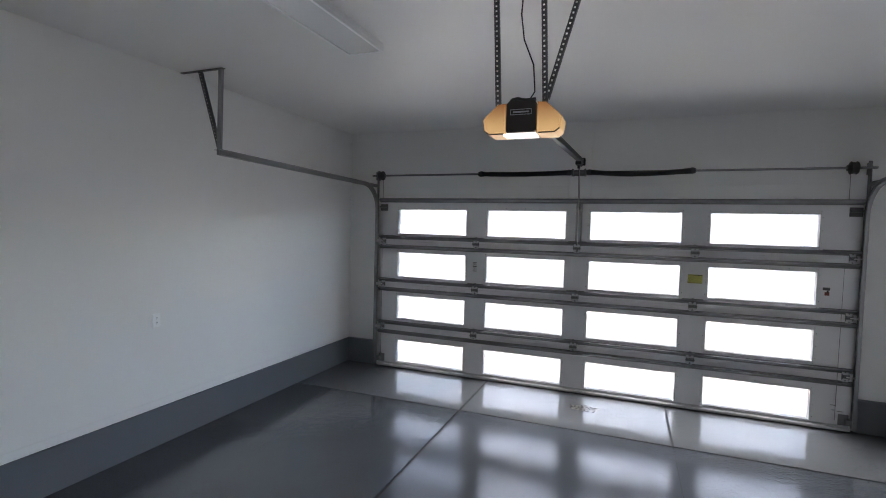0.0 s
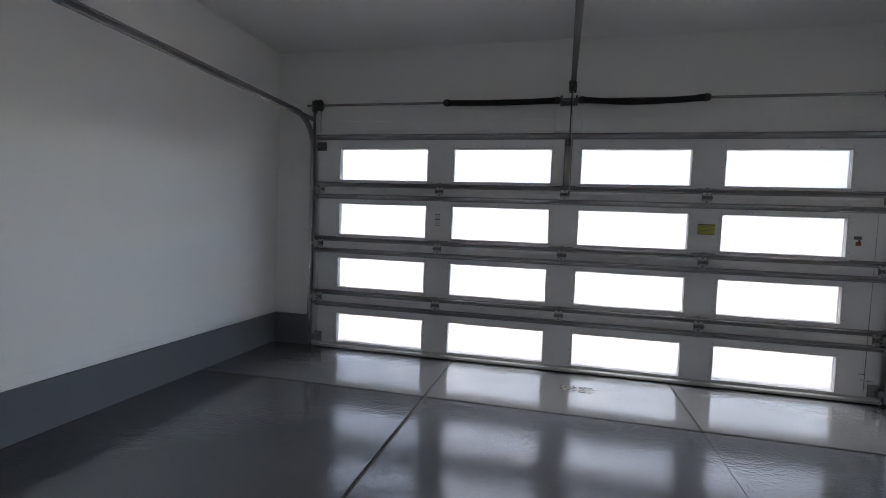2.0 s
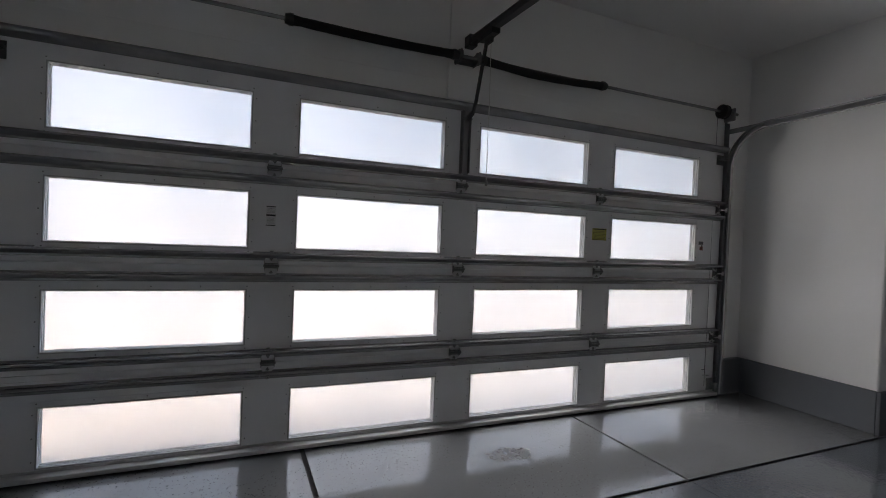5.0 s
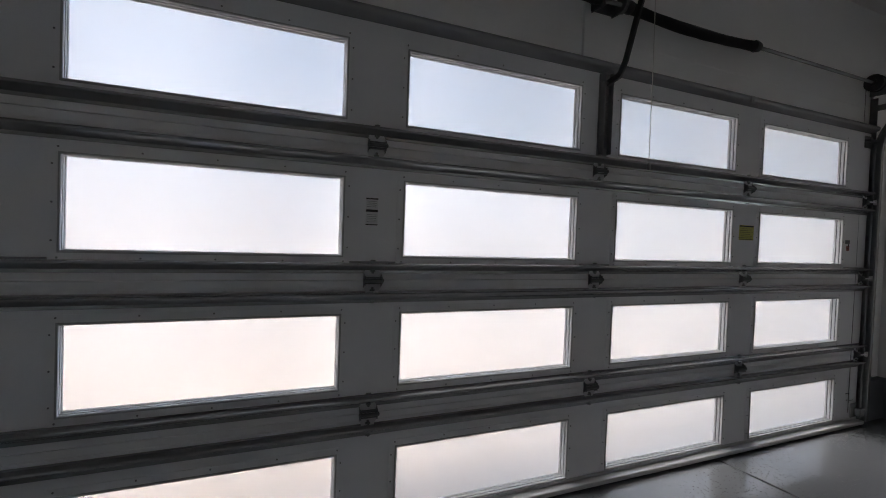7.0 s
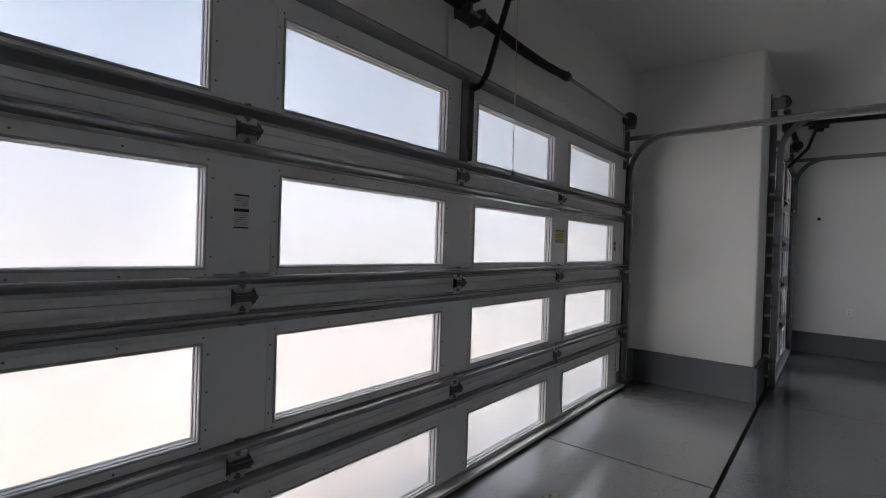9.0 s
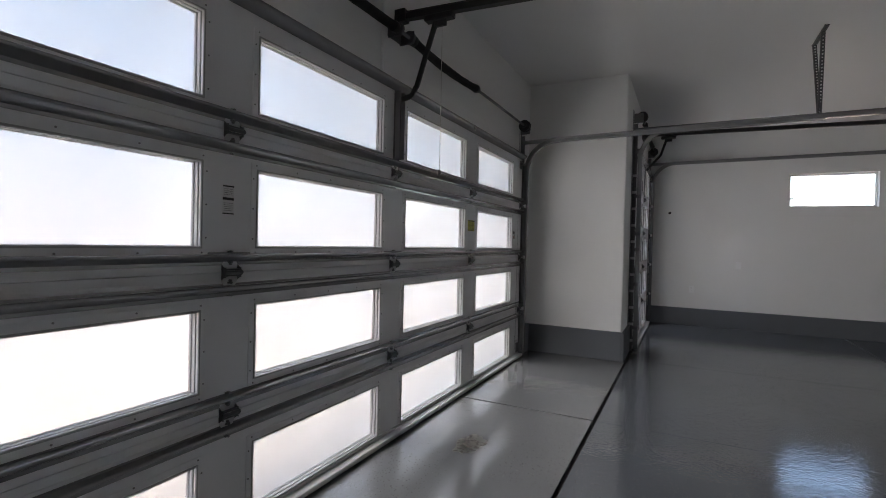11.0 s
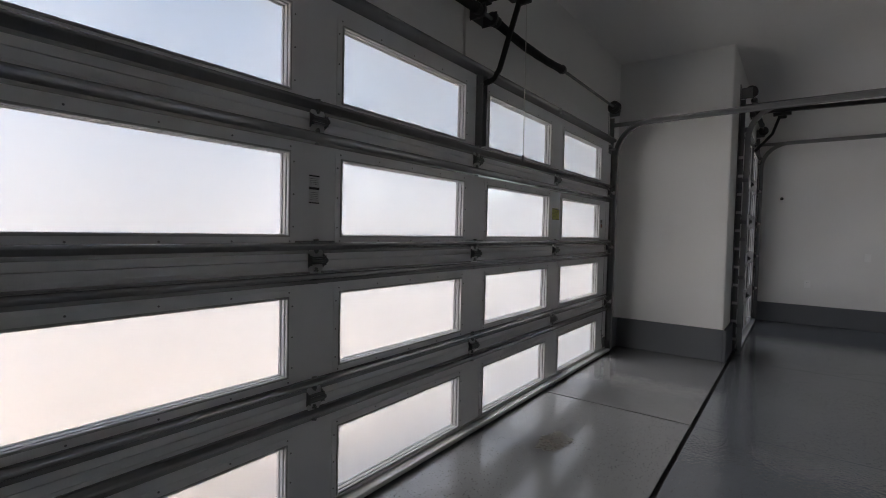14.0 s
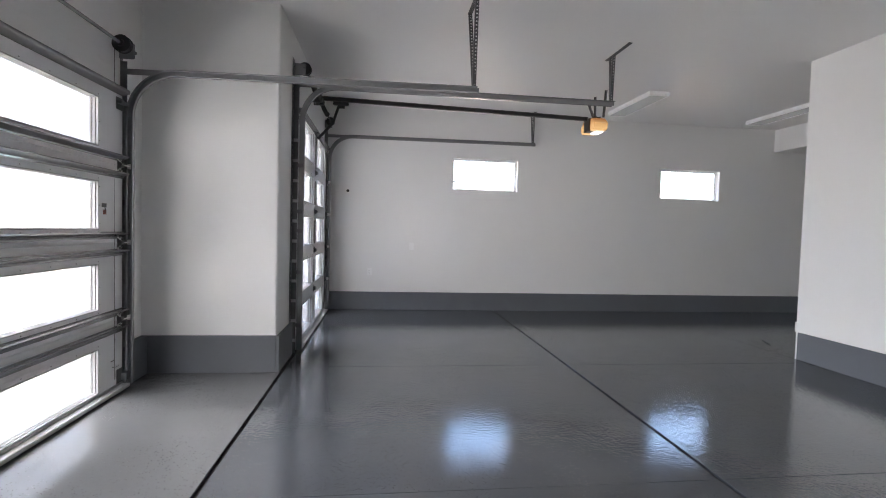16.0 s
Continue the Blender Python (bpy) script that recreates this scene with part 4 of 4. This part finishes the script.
# ---- high windows in the far wall ----
def high_window(name, w):
    y0, y1, z0, z1 = w
    x = XF + 0.075
    t = thing(name, (x, (y0 + y1) / 2, z0), "high white vinyl window with clear glass", "window", "high windows", "structure")

    def rim(bm, a0, a1, b0, b1, k, xa, xb):
        box(bm, xa, xb, a0, a1, b0, b0 + k, 0.003)
        box(bm, xa, xb, a0, a1, b1 - k, b1, 0.003)
        box(bm, xa, xb, a0, a0 + k, b0 + k, b1 - k, 0.003)
        box(bm, xa, xb, a1 - k, a1, b0 + k, b1 - k, 0.003)

    bm = bmesh.new()
    rim(bm, y0 + 0.001, y1 - 0.001, z0 + 0.001, z1 - 0.001, 0.014, x, x + 0.07)
    part("window_frame", bm, M_WHITE, t)
    bm = bmesh.new()
    rim(bm, y0 + 0.015, y1 - 0.015, z0 + 0.015, z1 - 0.015, 0.012, x + 0.02, x + 0.05)
    part("sash", bm, M_WHITE, t)
    bm = bmesh.new()
    box(bm, x + 0.032, x + 0.037, y0 + 0.026, y1 - 0.026, z0 + 0.026, z1 - 0.026)
    pane = part("glass_pane", bm, M_CLEAR, t)
    pane.visible_shadow = False
    bm = bmesh.new()
    box(bm, x + 0.004, x + 0.02, y1 - 0.075, y1 - 0.02, z0 + 0.13, z0 + 0.155, 0.003)
    part("latch", bm, M_WHITE, t)


high_window("window_1", WIN_A)
high_window("window_2", WIN_B)


# ---- small wall fittings ----
def outlet(loc, rz, blank=False):
    t = thing("wall_outlet", (0, 0, 0), "white blank wall plate" if blank else "white double power outlet on the wall", "outlet", "wall plates")
    bm = bmesh.new()
    box(bm, -0.038, 0.038, -0.009, 0, -0.060, 0.060, 0.003, 2)
    part("cover_plate", bm, M_WHITE, t)
    if not blank:
        for dz in (-0.021, 0.021):
            bm = bmesh.new()
            box(bm, -0.017, 0.017, -0.0115, -0.0085, dz - 0.015, dz + 0.015, 0.002)
            sock = part("socket", bm, M_WHITE, t)
            bm = bmesh.new()
            for dx, hh in ((-0.0065, 0.010), (0.0065, 0.008)):
                box(bm, dx - 0.0016, dx + 0.0016, -0.0122, -0.0114, dz + 0.003 - hh / 2, dz + 0.003 + hh / 2)
            tube(bm, [(0, -0.0114, dz - 0.009), (0, -0.0122, dz - 0.009)], 0.0026, 8)
            part("slots", bm, M_INK, sock)
    t.matrix_basis = pose(*loc, 0, 0, rz)
    return t


outlet((XL, 3.225, 1.118), 90)
outlet((XF, 3.765, 1.065), -90, True)
outlet((XF, 4.45, 0.63), -90)
bm = bmesh.new()
tube(bm, [(XF, 4.825, 1.950), (XF - 0.012, 4.825, 1.950), (XF - 0.020, 4.825, 1.950)], [0.024, 0.022, 0.012], 10)
solid("wall_grommet", bm, M_BLACK, "small black cable grommet in far wall", "grommet", smooth=True)

# ---- floor ----
floor_bm = bmesh.new()
box(floor_bm, XL - T, XF + T, YB - T, Y1 + T, -0.30, -0.016)
floor = solid("floor", floor_bm, M_CONC, "glossy blue-grey coated concrete garage floor", "floor", "structure")


def slab(x0, x1, y0, y1, gw, ge, gs, gn):
    """One concrete bay with rounded edges; g*: half the joint's width on its west, east, south and north side."""
    bm = bmesh.new()
    r = 0.0018
    outer = (x0 + gw, x1 - ge, y0 + gs, y1 - gn)

    def rect(inset, z, k=0.0):
        a, b, c, d = outer
        return [bm.verts.new(v) for v in ((a + inset * (gw > 0), c + inset * (gs > 0), z), (b - inset * (ge > 0), c + inset * (gs > 0), z),
                                          (b - inset * (ge > 0), d - inset * (gn > 0), z), (a + inset * (gw > 0), d - inset * (gn > 0), z))]

    loops = [rect(0, -0.0155), rect(0, -r), rect(r * 0.3, -r * 0.3), rect(r, 0.0)]
    for a, b in zip(loops, loops[1:]):
        for j in range(4):
            bm.faces.new((a[j], a[(j + 1) % 4], b[(j + 1) % 4], b[j]))
    bm.faces.new(loops[-1])
    # slabs past y = 5 take the paler, less grainy coating
    part("slab", bm, M_APRON if y0 > 5 else M_FLOOR, floor, "paler slab by the door" if y0 > 5 else "")


W, F = 0.0135, 0.0016
XJ = [XL - T, -1.785, 0.335, 2.605, XF + T]
YJ = [YB - T, -2.9, -0.42, 2.345, 5.143, Y1 + T]
for i in range(4):
    for j in range(5):
        north = j == 4
        gw = 0 if i == 0 else (W if i == 1 else (W * 0.8 if i == 2 and north else F))
        ge = 0 if i == 3 else (W if i == 0 else (W * 0.8 if i == 1 and north else F))
        gs = 0 if j == 0 else (W if j >= 3 else F)
        gn = 0 if j == 4 else (W if j >= 2 else F)
        slab(XJ[i], XJ[i + 1], YJ[j], YJ[j + 1], gw, ge, gs, gn)

bm = bmesh.new()
rim = []
for k in range(28):
    a = 2 * math.pi * k / 28
    r = 1 + 0.45 * noise.noise((math.cos(a) * 1.8, math.sin(a) * 1.8, 3.1))
    rim.append(bm.verts.new((-0.53 + 0.17 * r * math.cos(a), 5.80 + 0.085 * r * math.sin(a), 0.0006)))
bm.faces.new(rim)
solid("floor_stain", bm, M_SPILL, "dull dried spill mark on the floor coating", "stain", "stuff")

for cx, cy, w, h, a in ((3.54, -0.74, 0.34, 0.018, -0.45), (3.60, -0.62, 0.16, 0.006, 0.35)):
    bm = bmesh.new()
    rim = []
    for k in range(24):
        f = 2 * math.pi * k / 24
        u, v = w / 2 * math.cos(f), h * math.sin(f) * (1 + 0.4 * noise.noise((k * 0.7, w, 1.0)))
        rim.append(bm.verts.new((cx + u * math.cos(a) - v * math.sin(a), cy + u * math.sin(a) + v * math.cos(a), 0.0006)))
    bm.faces.new(rim)
    solid("floor_scuff", bm, M_BASE, "dull scuff mark on the floor coating", "scuff", "stuff")

# ---- outside ----
bm = bmesh.new()
box(bm, -600, 600, -600, 600, -1.0, -0.32)
solid("ground", bm, M_SOIL, "dry tan ground around the houses", "ground", "structure")
bm = bmesh.new()
box(bm, XL - 1.5, XF + 1.5, Y1 + T, 17.0, -0.319, -0.03, 0.02)
solid("driveway", bm, M_DRIVE, "pale concrete driveway before the garage", "driveway", "structure")
bm = bmesh.new()
box(bm, XP + T, XF + T, Y2 + T, Y1 + T, -0.319, -0.031)
solid("pavement", bm, M_DRIVE, "pale concrete apron before the single door", "pavement", "structure")
bm = bmesh.new()
box(bm, -200, 200, 17.0, 25.0, -0.319, -0.10)
solid("road", bm, surface("asphalt", (0.055, 0.055, 0.056), rough=0.9, var=0.2, scale=0.5, fine=30, bump=0.3), "grey asphalt street", "road", "structure")


def house(x0, x1, y0, y1, eave, ridge):
    h = thing("house", ((x0 + x1) / 2, (y0 + y1) / 2, -0.32), "tan stucco house with gabled roof across the street", "house")
    xm = (x0 + x1) / 2
    bm = bmesh.new()
    prism(bm, [(x0, -0.32), (x1, -0.32), (x1, eave), (xm, ridge), (x0, eave)], y0, y1)
    part("wall", bm, M_STUCCO, h)
    for s in (-1, 1):
        e = x0 if s < 0 else x1
        k = (ridge - eave) / (xm - x0)
        bm = bmesh.new()
        prism(bm, [(xm, ridge + 0.02), (e + s * 0.6, eave - 0.6 * k + 0.02), (e + s * 0.6, eave - 0.6 * k + 0.24), (xm, ridge + 0.26)], y0 - 0.5, y1 + 0.5)
        part("roof", bm, M_ROOF, h)
    for wx in (x0 + 1.6, x0 + 4.8, x1 - 3.2):
        bm = bmesh.new()
        ring(bm, wx, wx + 1.4, 1.0, 2.2, 0.10, y0 - 0.05, y0 + 0.02)
        win = part("window", bm, M_WHITE, h)
        bm = bmesh.new()
        box(bm, wx, wx + 1.4, y0 - 0.03, y0 + 0.01, 1.0, 2.2)
        part("pane", bm, M_CLEAR, win)


house(-13.0, 2.0, 40.0, 52.0, 2.9, 6.4)
